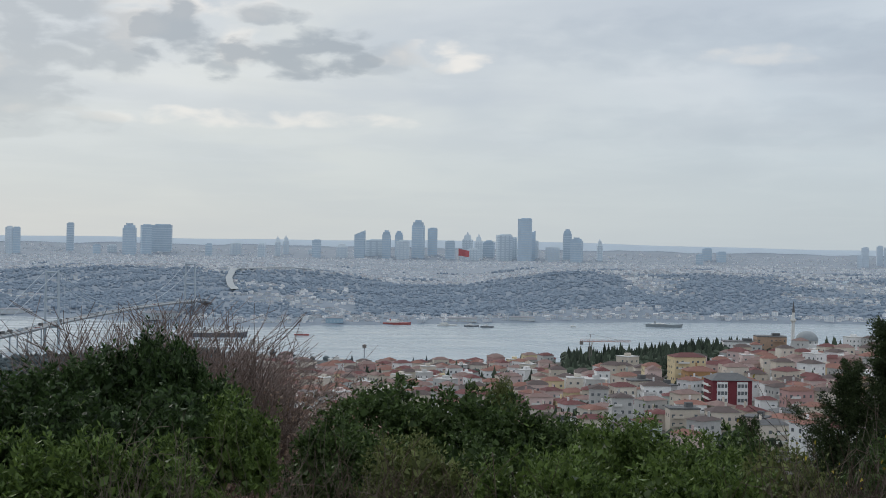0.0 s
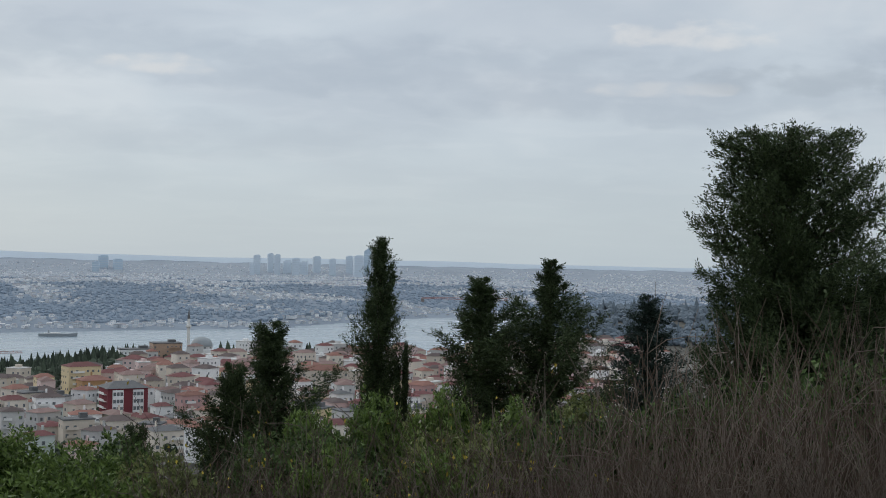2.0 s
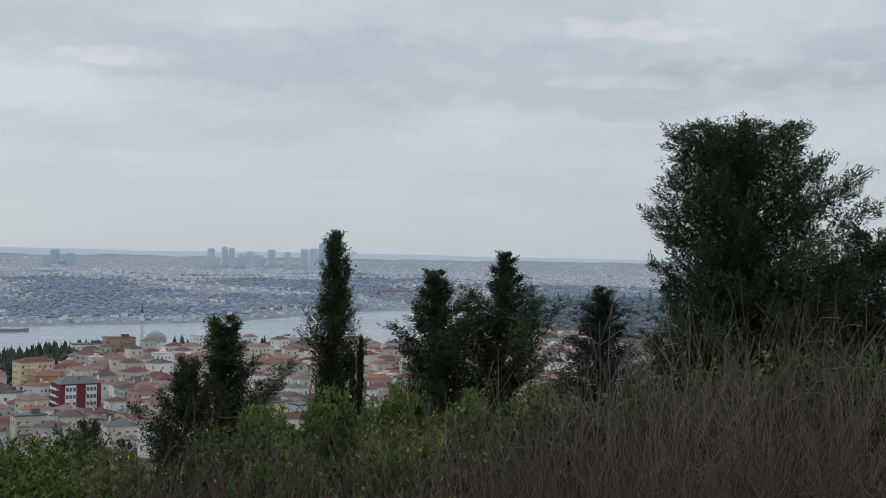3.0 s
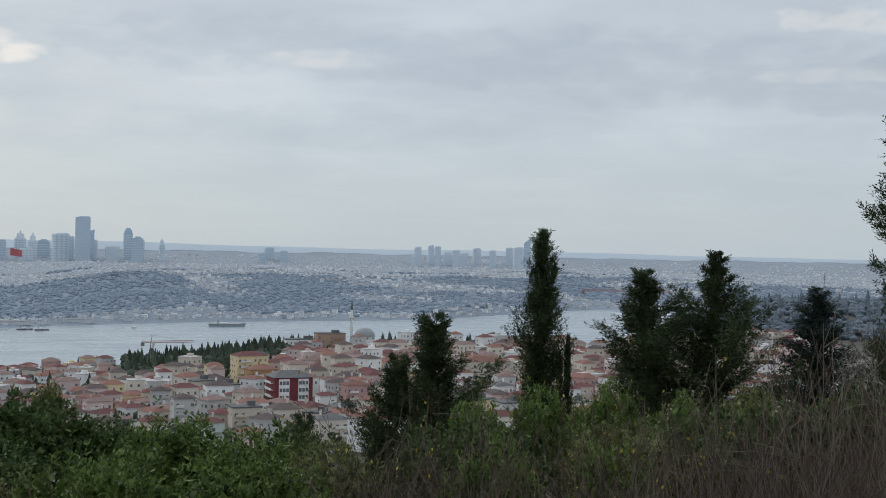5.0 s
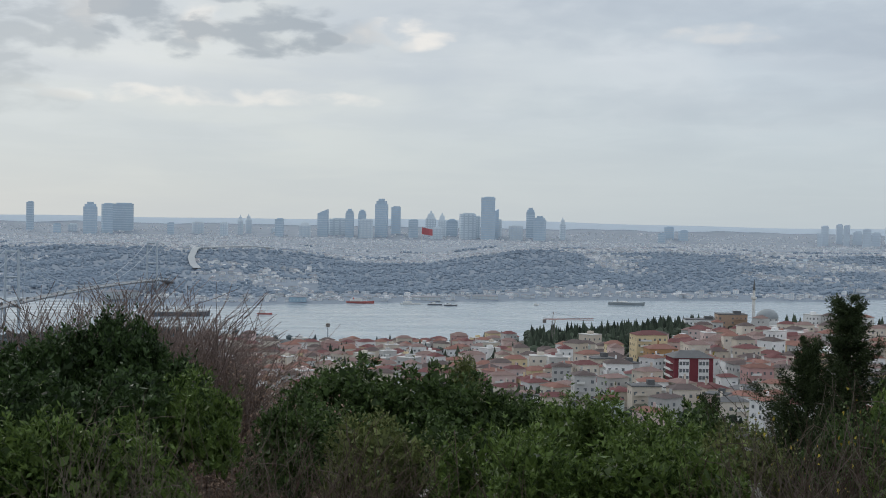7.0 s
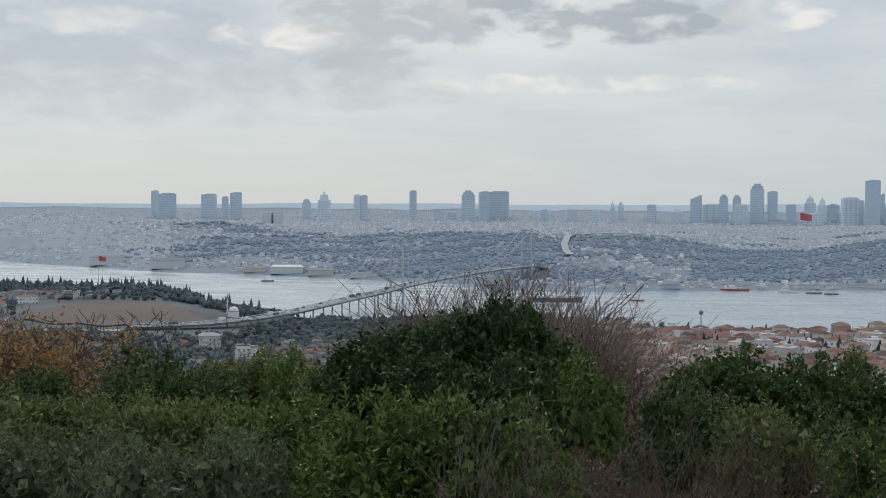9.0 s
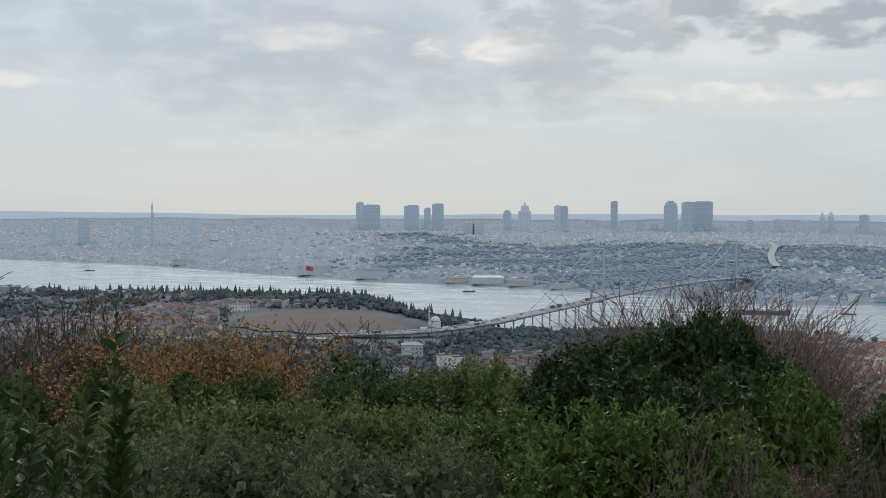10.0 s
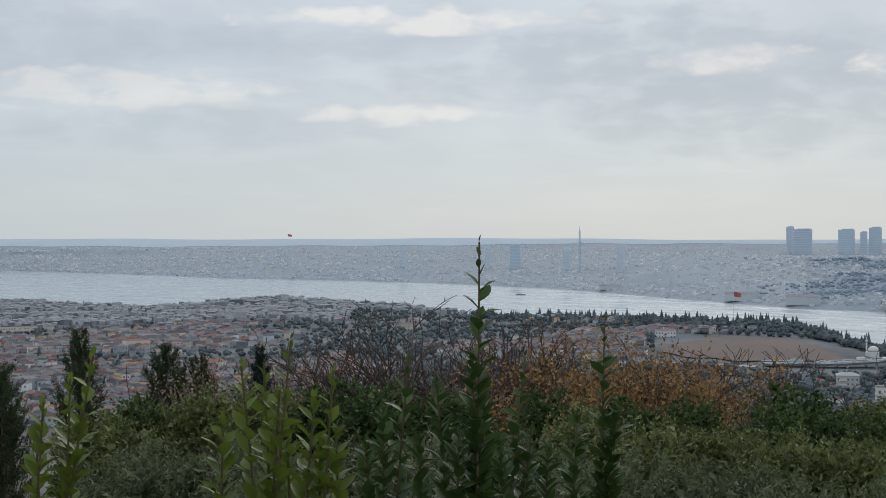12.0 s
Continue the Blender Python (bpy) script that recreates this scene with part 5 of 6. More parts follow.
def bush_stem(seed):
    rng = np.random.default_rng(seed)
    P0, P1, R0, R1, LV, _ = branching(rng, (0, 0, -0.05), 1.0, 0.35, 6, [4], 1, 0.035, 0.6)
    v, q = twig_prisms(P0, P1, R0, R1)
    return fast_mesh("stem_frame", v, q, M["bark"])


def bare_meshes(seed, material, stems, kids, spread, leaf=None, leaves=0, r0=0.012, lsize=0.06, wiggle=0.18, tall=3.0, thin=0.0026):
    """A leafless woody plant `tall` metres high: main stems, fine twigs and any leaves that still hang."""
    rng = np.random.default_rng(seed)
    P0, P1, R0, R1, LV, tips = branching(rng, (0, 0, -0.05), tall, spread, stems, kids, len(kids), r0, 0.6, wiggle)
    k = tall / np.percentile(P1[:, 2], 99.7)
    P0, P1 = P0 * (1, 1, k), P1 * (1, 1, k)
    low = P1[:, 2] < tall * 1.01
    P0, P1, R0, R1, LV = P0[low], P1[low], R0[low], R1[low], LV[low]
    tips = [(a * (1, 1, k), b) for a, b in tips if a[2] * k < tall]
    R0, R1 = np.maximum(R0, thin), np.maximum(R1, thin * 0.8)
    out = []
    for nm, sel in (("stem_frame", LV == 0), ("twig_work", LV > 0)):
        v, q = twig_prisms(P0[sel], P1[sel], R0[sel], R1[sel])
        out.append(fast_mesh(nm, v, q, material))
    if leaf:
        t = np.array([a for a, _ in tips])
        k = rng.integers(len(t), size=leaves)
        p = t[k] + rng.normal(size=(leaves, 3)) * 0.03 * tall
        vv, qq = leaf_quads(p, unit(rng.normal(size=(leaves, 3)) - np.array([0, 0, 0.3])), lsize * rng.uniform(0.6, 1.2, leaves), lsize * 0.7 * rng.uniform(0.6, 1.2, leaves), rng)
        out.append(fast_mesh("crown", vv, qq, leaf))
    return out


def conifer_meshes(seed, leaf, depth, half, n_br, rise, fingers=24, finger=0.30, per=13, length=0.070, width=0.036, trunk=6.0, curl=0.3, inner=0.25, spread=0.5, core=7, lean=(0, 0), ragged=(0.66, 1.12)):
    """A conifer with its top at height 0 and a crown `depth` deep; half(f, a) is the reach of its branches at f (0 top, 1 bottom) towards a.
    Each branch carries short upturned fingers clad in scale leaves, over a darker core of inner foliage."""
    rng = np.random.default_rng(seed)
    P0, P1, R0, R1 = [], [], [], []
    F0, FD, FL, CP, CS = [], [], [], [], []
    for k in range(n_br):
        f = (k + rng.uniform(0, 1)) / n_br
        a = k * 2.39996 + rng.uniform(-0.5, 0.5)
        L = max(0.05, half(f, a) * rng.uniform(*ragged))
        out = np.array([math.cos(a), math.sin(a), 0.0])
        d = unit(out + np.array([0, 0, rise * rng.uniform(0.6, 1.3)]))
        run = L / max(0.25, math.hypot(d[0], d[1])) if rise > 1 else L
        b0 = np.array([lean[0] * (1 - f), lean[1] * (1 - f), -depth * f - run * d[2] * 0.8])
        last = b0
        for j in range(1, 5):
            u = j / 4
            q = b0 + d * run * u + np.array([0, 0, curl * L * u * u])
            P0.append(last); P1.append(q); R0.append(0.022 * (1.1 - u)); R1.append(0.022 * (0.85 - u * 0.8))
            last = q
        n = max(5, int(fingers * (0.35 + L)))
        u = rng.uniform(inner, 1.0, (n, 1)) ** 0.75
        q = b0 + d * run * u + np.array([0, 0, 1.0]) * curl * L * u * u + rng.normal(size=(n, 3)) * np.array([1.0, 1.0, 0.55]) * (0.03 + 0.085 * L) * (1.15 - 0.6 * u)
        F0.append(q)
        FD.append(unit(d * 0.75 + rng.normal(size=(n, 3)) * spread + np.array([0, 0, 0.25 + 0.5 * curl])))
        FL.append(finger * rng.uniform(0.55, 1.3, n) * min(1.0, 0.5 + L))
        n = int(core * 9)
        u = rng.uniform(0.05, 0.80, (n, 1))
        CP.append(b0 + d * run * u + np.array([0, 0, 1.0]) * curl * L * u * u + rng.normal(size=(n, 3)) * (0.03 + 0.08 * L))
        CS.append(np.full(n, 0.05 + 0.025 * min(L, 1.5)))
    for z0, z1, a, b in ((0.0, -depth, 0.008, 0.07), (-depth, -depth - trunk, 0.07, 0.13)):
        P0.append(np.array([lean[0] if z0 == 0 else 0, lean[1] if z0 == 0 else 0, z0])); P1.append(np.array([0, 0, z1])); R0.append(a); R1.append(b)
    F0, FD, FL = np.concatenate(F0), np.concatenate(FD), np.concatenate(FL)
    top = F0[:, 2] + FD[:, 2] * FL < 0.02
    F0, FD, FL = F0[top], FD[top], FL[top]
    k = np.repeat(np.arange(len(F0)), per)
    u = rng.uniform(0, 1, (len(k), 1))
    rad = unit(np.cross(FD[k], rng.normal(size=(len(k), 3))))
    p = F0[k] + FD[k] * FL[k][:, None] * u + rad * 0.018
    d = unit(FD[k] * rng.uniform(0.5, 1.3, (len(k), 1)) + rad * 0.6 * (1.15 - u * 0.7))
    v, q = leaf_quads(p, d, length * rng.uniform(0.6, 1.25, len(k)), width * rng.uniform(0.7, 1.3, len(k)), rng, 0.06)
    CP, CS = np.concatenate(CP), np.concatenate(CS)
    low = CP[:, 2] < -0.25
    CP, CS = CP[low], CS[low]
    v2, q2 = leaf_quads(CP, unit(rng.normal(size=CP.shape)), CS * 1.5, CS * 0.6, rng)
    P0, P1, R0, R1 = np.array(P0), np.array(P1), np.array(R0), np.array(R1)
    low = P1[:, 2] < -0.05
    tv, tq = twig_prisms(P0[low], P1[low], R0[low], R1[low])
    return fast_mesh("trunk", tv, tq, M["bark"]), fast_mesh("crown", np.concatenate([v, v2]), np.concatenate([q, q2 + len(v)]), leaf)


STEMS = [bush_stem(s) for s in (71, 72, 73)]
BUSH = {
    "oak": [bush_crown(s, M["oak"], 660, 9, 0.084, 0.044, 0.4) for s in (1, 2, 3)],
    "laurel": [bush_crown(s, M["laurel"], 540, 12, 0.092, 0.034, 0.8) for s in (4, 5, 6)],
    "dark": [bush_crown(s, M["darkleaf"], 600, 12, 0.098, 0.040, 0.85, 13) for s in (41, 42, 43)],
    "moss": [bush_crown(s, M["moss"], 720, 9, 0.072, 0.036, 0.5) for s in (7, 8)],
    "olive": [bush_crown(s, M["olive"], 640, 11, 0.085, 0.022, 0.75) for s in (9, 10)],
}
BARE = {
    "rust": [bare_meshes(s, M["twig_red"], 10, [7, 5], 0.4, M["rust"], 5200, 0.026, 0.060, tall=4.6, thin=0.004) for s in (11, 12)],
    "orange": [bare_meshes(s, M["bark"], 6, [8, 6, 3], 0.42, M["orange"], 8500, 0.055, 0.11, tall=6.6, thin=0.006) for s in (13, 14)],
    "bare": [bare_meshes(s, M["twig"], 14, [6, 4], 0.5, None, 0, 0.012, wiggle=0.13, thin=0.0036) for s in (15, 16, 17)],
    "pale": [bare_meshes(s, M["twig_pale"], 8, [6, 4], 0.7, None, 0, 0.011, wiggle=0.26, thin=0.0034) for s in (18, 19)],
    "yellow": [bare_meshes(s, M["twig"], 12, [6, 5], 0.5, M["yellow"], 130, 0.012, 0.05, wiggle=0.13, thin=0.0036) for s in (27, 28)],
    "upright": [bare_meshes(s, M["twig_red"], 20, [12, 7], 0.13, None, 0, 0.03, wiggle=0.07, tall=6.0, thin=0.0060) for s in (20, 21)],
    "baretree": [bare_meshes(s, M["twig"], 8, [9, 7, 4], 0.44, None, 0, 0.08, tall=7.5, thin=0.011) for s in (22, 23)],
    "twisty": [bare_meshes(s, M["bark"], 5, [7, 6, 3], 0.5, None, 0, 0.07, wiggle=0.34, tall=6.6, thin=0.008) for s in (24, 25)],
}


def side(a, toward, k):
    """1, or more towards one side."""
    return 1.0 + k * math.cos(a - toward)


def broad_crown(f, a):
    """Reach of the large conifer: a steep full flank towards one side, long separate arms towards the other."""
    c = math.cos(a - math.pi)
    flank = 1.18 + 0.62 * f
    arms = 1.05 + 0.5 * f + (0.85 if 0.17 < f < 0.33 or 0.36 < f < 0.50 or f > 0.60 else 0.15)
    return min(1.0, 0.60 + f * 4.5) * (flank if c > 0.2 else arms if c < -0.45 else 1.1 + 0.5 * f)


CONE = {
    # narrow column of upright fingers with a ragged top
    "cypress": conifer_meshes(31, M["conifer"], 6.5, lambda f, a: 0.46 * min(1.0, 0.10 + f * 2.3) * (0.84 + 0.26 * math.sin(2 * a + f * 13)), 120, 2.2, 34, 0.40, 21, 0.060, 0.017, 3.0, 0.1, 0.10, 0.24, 8, ragged=(0.7, 1.3)),
    # broad crown with upswept arms
    "conifer": conifer_meshes(32, M["conifer"], 4.6, lambda f, a: 0.10 + 1.30 * min(1.0, f * 1.9) ** 0.9 * (0.80 + 0.35 * math.sin(2 * a + f * 16)), 68, 0.62, 44, 0.25, 22, 0.055, 0.016, 6.0, 0.34, 0.15, 0.42, 14, ragged=(0.5, 1.15)),
    # pointed leader over wide arms
    "leader": conifer_meshes(33, M["conifer"], 5.0, lambda f, a: 0.12 + (0.8 * f if f < 0.17 else 0.2 + 1.45 * min(1.0, (f - 0.13) * 2.6)) * (0.74 + 0.42 * math.sin(2 * a + f * 19)), 74, 0.55, 42, 0.25, 22, 0.055, 0.016, 6.0, 0.42, 0.15, 0.42, 14, ragged=(0.5, 1.15)),
    "fir": conifer_meshes(34, M["fir"], 3.6, lambda f, a: 0.06 + 1.4 * f ** 0.8 * (0.85 + 0.22 * math.sin(f * 40)), 74, 0.12, 34, 0.20, 18, 0.055, 0.014, 6.0, 0.28, 0.1, 0.36, 10, ragged=(0.6, 1.1)),
    # large tree: flat broken top, a full flank and long arms
    "spread": conifer_meshes(35, M["conifer"], 6.6, broad_crown, 150, 0.26, 58, 0.25, 22, 0.055, 0.016, 4.0, 0.24, 0.10, 0.42, 11, ragged=(0.68, 1.12)),
    "round": conifer_meshes(36, M["conifer"], 4.0, lambda f, a: 0.2 + 1.15 * math.sin(math.pi * min(0.95, 0.02 + f * 0.75)), 56, 0.45, 40, 0.25, 18, 0.065, 0.020, 5.0, 0.3, 0.2, 0.45, 7, ragged=(0.6, 1.15)),
}
WHAT = {
    "oak": ("evergreen_bush", "dense dark green evergreen bush on the slope", "bush"),
    "laurel": ("laurel_bush", "glossy green laurel bush with upright shoots", "bush"),
    "dark": ("laurel_bush", "tall dark green laurel bush with upright shoots", "bush"),
    "moss": ("dull_green_bush", "dull yellowish green bush on the slope", "bush"),
    "olive": ("grey_green_shrub", "narrow-leaved grey-green shrub on the slope", "shrub"),
    "rust": ("rust_brown_shrub", "bare shrub with withered rust-brown leaves", "shrub"),
    "orange": ("autumn_tree", "small tree with orange-brown autumn leaves", "tree"),
    "bare": ("bare_shrub", "leafless reddish brown thicket shrub", "shrub"),
    "pale": ("bare_shrub", "thin leafless shrub with pale grey twigs", "shrub"),
    "yellow": ("bare_shrub", "brown thicket shrub with a few yellow leaves", "shrub"),
    "upright": ("bare_tree", "leafless young tree with upright reddish twigs", "tree"),
    "baretree": ("bare_tree", "leafless tree with a rounded fan of twigs", "tree"),
    "twisty": ("bare_tree", "leafless tree with dark twisted branches", "tree"),
    "cypress": ("cypress", "tall narrow dark green cypress", "tree"),
    "conifer": ("conifer", "dark green conifer with upswept branches", "tree"),
    "leader": ("conifer", "dark conifer with a pointed leader and wide arms", "tree"),
    "fir": ("fir_tree", "small blackish green fir tree", "tree"),
    "spread": ("spreading_conifer", "large dark conifer with spreading layered branches", "tree"),
    "round": ("pine_tree", "dark green pine with a round crown", "tree"),
}
COUNT = {}


def piece(nm, me, base, m=None):
    ob = new(nm, me)
    ob.parent = base
    if m is not None:
        ob.matrix_basis = m
    if nm == "twig_work":
        ob["kind"] = "stuff"
    return ob


def plant(kind, az, el, r, wide, turn=None):
    """A plant r metres off whose top shows el degrees over the eye's level; wide is its crown's width."""
    COUNT[kind] = COUNT.get(kind, 0) + 1
    i = COUNT[kind]
    name, label, cat = WHAT[kind]
    x, y = at(az, r)
    z = land_at(x, y) - 0.05
    h = max(0.6, EYE + r * math.tan(radians(el)) - z)
    base = root(name, x, y, z, i * 2.4 if turn is None else turn)
    if kind in BUSH:
        s = wide * 1.15 / 2.0
        sz = max(0.75, min(1.25, s))
        piece("stem_frame", STEMS[i % 3], base, Matrix.Diagonal((s, s, max(0.3, h * 0.8), 1)))
        piece("crown", BUSH[kind][i % len(BUSH[kind])], base, Matrix.Translation((0, 0, h)) @ Matrix.Diagonal((s, s, sz, 1)))
    elif kind in BARE:
        sz = h / {"rust": 4.5, "orange": 6.4, "upright": 5.9, "baretree": 7.3, "twisty": 6.4}.get(kind, 2.95)
        s = max(0.6 * sz, min(1.5 * sz, wide / 2.6)) if kind in ("bare", "pale", "yellow") else sz
        for me in BARE[kind][i % len(BARE[kind])]:
            piece(me.name.split(".")[0], me, base, Matrix.Diagonal((s, s, sz, 1)))
    else:
        s = wide
        for me in CONE[kind]:
            piece(me.name.split(".")[0], me, base, Matrix.Translation((0, 0, h)) @ Matrix.Diagonal((s, s, 1.0, 1)))
    tagged(base, label, cat, "plants on the slope")


# kind, direction, height of the top, distance, width
PLANTS_1 = [("dark", -12.5, -4.5, 15, 0.9), ("dark", -11.7, -4.7, 14.8, 0.7), ("dark", -13.6, -5.1, 15.2, 1.1), ("dark", -15.4, -7.0, 13.6, 1.3), ("dark", -12.4, -7.0, 13.4, 1.2), ("dark", -14.6, -5.2, 15, 1.4), ("dark", -16.6, -5.8, 15, 1.5), ("dark", -18.6, -6.1, 15.5, 1.3), ("dark", -10.6, -6.0, 14.5, 1.2), ("laurel", -9.0, -7.0, 13.5, 1.0),
            ("laurel", -15.5, -8.6, 11.5, 1.2), ("laurel", -18.5, -8.8, 11.5, 1.3), ("laurel", -12.0, -9.0, 11.5, 1.1), ("oak", -2.0, -6.3, 20, 1.9), ("oak", -3.6, -6.9, 20, 1.4), ("oak", 0.6, -6.7, 20, 1.7),
            ("oak", 3, -7.0, 20, 1.5), ("oak", 5.2, -7.7, 20, 1.3), ("laurel", 7.6, -7.8, 17, 1.4), ("laurel", 9.6, -7.9, 17, 1.4), ("laurel", 11.5, -8.4, 16, 1.4)]
PLANTS_2 = [("oak", 13.5, -8.1, 18, 1.2), ("laurel", 4, -9.3, 13, 1.2), ("laurel", 6.5, -9.5, 12, 1.2), ("laurel", 9.5, -9.7, 12, 1.3), ("laurel", 12.5, -9.6, 12, 1.2), ("moss", 15.5, -8.9, 14, 1.2), ("moss", 2.67, -6.1, 23, 0.6), ("oak", 1, -8.8, 15, 1.3), ("oak", -3, -8.6, 16, 1.3),
            ("rust", -6.3, -7.0, 22, 1.6), ("rust", -7.8, -6.4, 23, 1.6), ("rust", -6.0, -8.2, 19, 1.5), ("rust", -7.0, -7.2, 20, 1.5), ("rust", -8.4, -6.0, 22, 1.5), ("upright", -11.3, -3.1, 23, 2.0), ("upright", -13.2, -3.1, 23, 2.0), ("upright", -15.0, -3.8, 23, 1.8), ("upright", -9.8, -3.6, 23, 2.0), ("upright", -8.6, -4.9, 22, 1.8), ("upright", -12.2, -3.4, 26, 2.2), ("upright", -10.4, -3.9, 26, 2.2)]
PLANTS_3 = [("bare", -5, -9.0, 10, 1.9), ("bare", -1.5, -9.4, 10, 1.9), ("pale", -7.0, -8.0, 10, 1.5), ("bare", 1.5, -9.5, 10, 1.9), ("bare", 16.8, -8.6, 11, 1.7), ("yellow", 19, -6.6, 12, 1.8), ("bare", 21, -7.2, 11, 1.8), ("bare", 23.5, -7.3, 11, 1.8), ("pale", -4.0, -8.4, 12, 1.4), ("pale", -15, -8.4, 10, 1.2),
            ("bare", 26, -7.2, 11, 1.8), ("yellow", 29, -7, 10.5, 1.8), ("yellow", 32, -6.2, 10.5, 1.9), ("bare", 35, -5.2, 10.5, 1.9), ("bare", 37.5, -4.4, 10.5, 1.9), ("bare", 40, -3.6, 10.5, 2.0), ("bare", 42.5, -2.6, 10.5, 2.0)]
PLANTS_3B = [("bare", 45, -1.5, 10.5, 2.1), ("bare", 47.5, -2.0, 10.5, 2.1), ("bare", 50, -2, 10.5, 2.1), ("bare", 34, -5.6, 13, 2.0), ("bare", 38.5, -4.6, 13, 2.0), ("bare", 43.5, -3.0, 13, 2.2), ("bare", 47, -2.6, 13, 2.2), ("yellow", 27.5, -6.6, 13, 1.8), ("bare", 31, -6.3, 13, 1.9), ("bare", 36, -6.6, 9, 1.6), ("bare", 40.5, -5.2, 9, 1.7), ("bare", 45, -4.2, 9, 1.8), ("pale", 42, -3.4, 9.5, 1.7), ("pale", 37, -5.6, 9.5, 1.5), ("bare", 21.5, -8.8, 9.5, 1.5), ("bare", 26, -8.8, 9.5, 1.5), ("bare", 31, -8.2, 9.2, 1.6)]
PLANTS_3C = [("pale", 34.5, -4.6, 9.6, 1.8), ("pale", 37.6, -3.6, 9.4, 1.9), ("pale", 40.2, -2.6, 9.6, 1.9), ("pale", 42.0, -1.8, 9.2, 2.0), ("pale", 43.8, -1.0, 9.6, 2.1), ("pale", 45.8, -1.4, 9.3, 2.1), ("pale", 47.6, -1.6, 9.6, 2.0), ("pale", 18.6, -6.0, 11, 1.5), ("pale", 20.4, -6.6, 11, 1.4), ("pale", 31.5, -6.2, 9.4, 1.6), ("pale", -13.2, -7.6, 10.5, 1.3), ("pale", -9.5, -8.2, 10.2, 1.3)]
PLANTS_4 = [("laurel", 27.5, -5.9, 16, 0.9), ("laurel", 24.4, -6.3, 15, 0.9), ("laurel", 21.7, -6.9, 15, 0.9), ("laurel", 30.5, -6.4, 16, 1.0), ("moss", 33.5, -6.1, 17, 1.3), ("laurel", 23, -8.6, 11.0, 0.9), ("laurel", 28, -8.6, 11.0, 0.8), ("moss", 25.8, -6.9, 18, 1.2),
            ("conifer", 19.5, -3.0, 30, 1.25), ("conifer", 17.8, -4.85, 29, 1.1), ("round", 13.65, -7.5, 34, 0.55), ("cypress", 24.16, 0.84, 36, 1.32), ("cypress", 25.35, -3.8, 36, 0.42), ("cypress", 25.0, -4.6, 36.4, 0.4), ("conifer", 28.67, -0.85, 34, 1.38), ("leader", 31.8, 0.0, 34, 1.36), ("fir", 36.1, -1.47, 38, 1.3)]
PLANTS_4B = [("spread", 42.1, 5.85, 22, 1.0, -0.735), ("round", 47.9, 1.3, 23, 1.15), ("round", 46.2, 0.2, 24, 1.0), ("round", 43.5, -0.5, 21, 1.2)]
PLANTS_5 = [("orange", -35, -4.7, 30, 3.2), ("orange", -33, -5.7, 30, 2.4), ("orange", -37.2, -5.6, 30, 2.4), ("orange", -34.2, -6.0, 28, 2.4), ("orange", -36.2, -5.4, 31, 2.4), ("twisty", -30.2, -4.8, 31, 2.6), ("twisty", -31.9, -5.2, 31, 2.2), ("oak", -27.8, -6.7, 26, 2.2), ("oak", -29.3, -7.7, 24, 1.7), ("oak", -26, -7.5, 24, 1.7), ("moss", -23, -6.7, 28, 1.9), ("moss", -24.5, -7.0, 28, 1.7),
            ("laurel", -22, -6.6, 24, 1.0), ("moss", -20, -7.1, 20, 1.7), ("dark", -17.6, -6.5, 17, 1.7), ("olive", -28.5, -10.2, 12, 1.4), ("olive", -25, -10.2, 12, 1.4), ("olive", -31.5, -9.7, 14, 1.6), ("olive", -35, -9.6, 14, 1.6)]
PLANTS_6 = [("laurel", -21.3, -8.8, 14, 1.4), ("moss", -33.5, -8.2, 19, 1.9), ("moss", -37.5, -7.8, 20, 1.9), ("baretree", -47.0, -3.35, 32, 2.9), ("upright", -42.5, -5, 32, 2.4), ("baretree", -40, -4.1, 33, 2.6), ("upright", -38, -5.4, 32, 2.2), ("round", -59.3, -3.9, 35, 0.46), ("round", -55.7, -4.7, 34, 0.62), ("round", -54.2, -5.2, 34, 0.5),
            ("fir", -51.6, -4.8, 34, 0.6), ("moss", -54, -6.5, 26, 2.3), ("moss", -51, -6.9, 26, 1.8), ("oak", -46.3, -6.6, 26, 2.4), ("oak", -49.3, -6.8, 26, 1.9), ("oak", -43.5, -7, 26, 1.9), ("oak", -38.7, -6.9, 27, 1.7)]
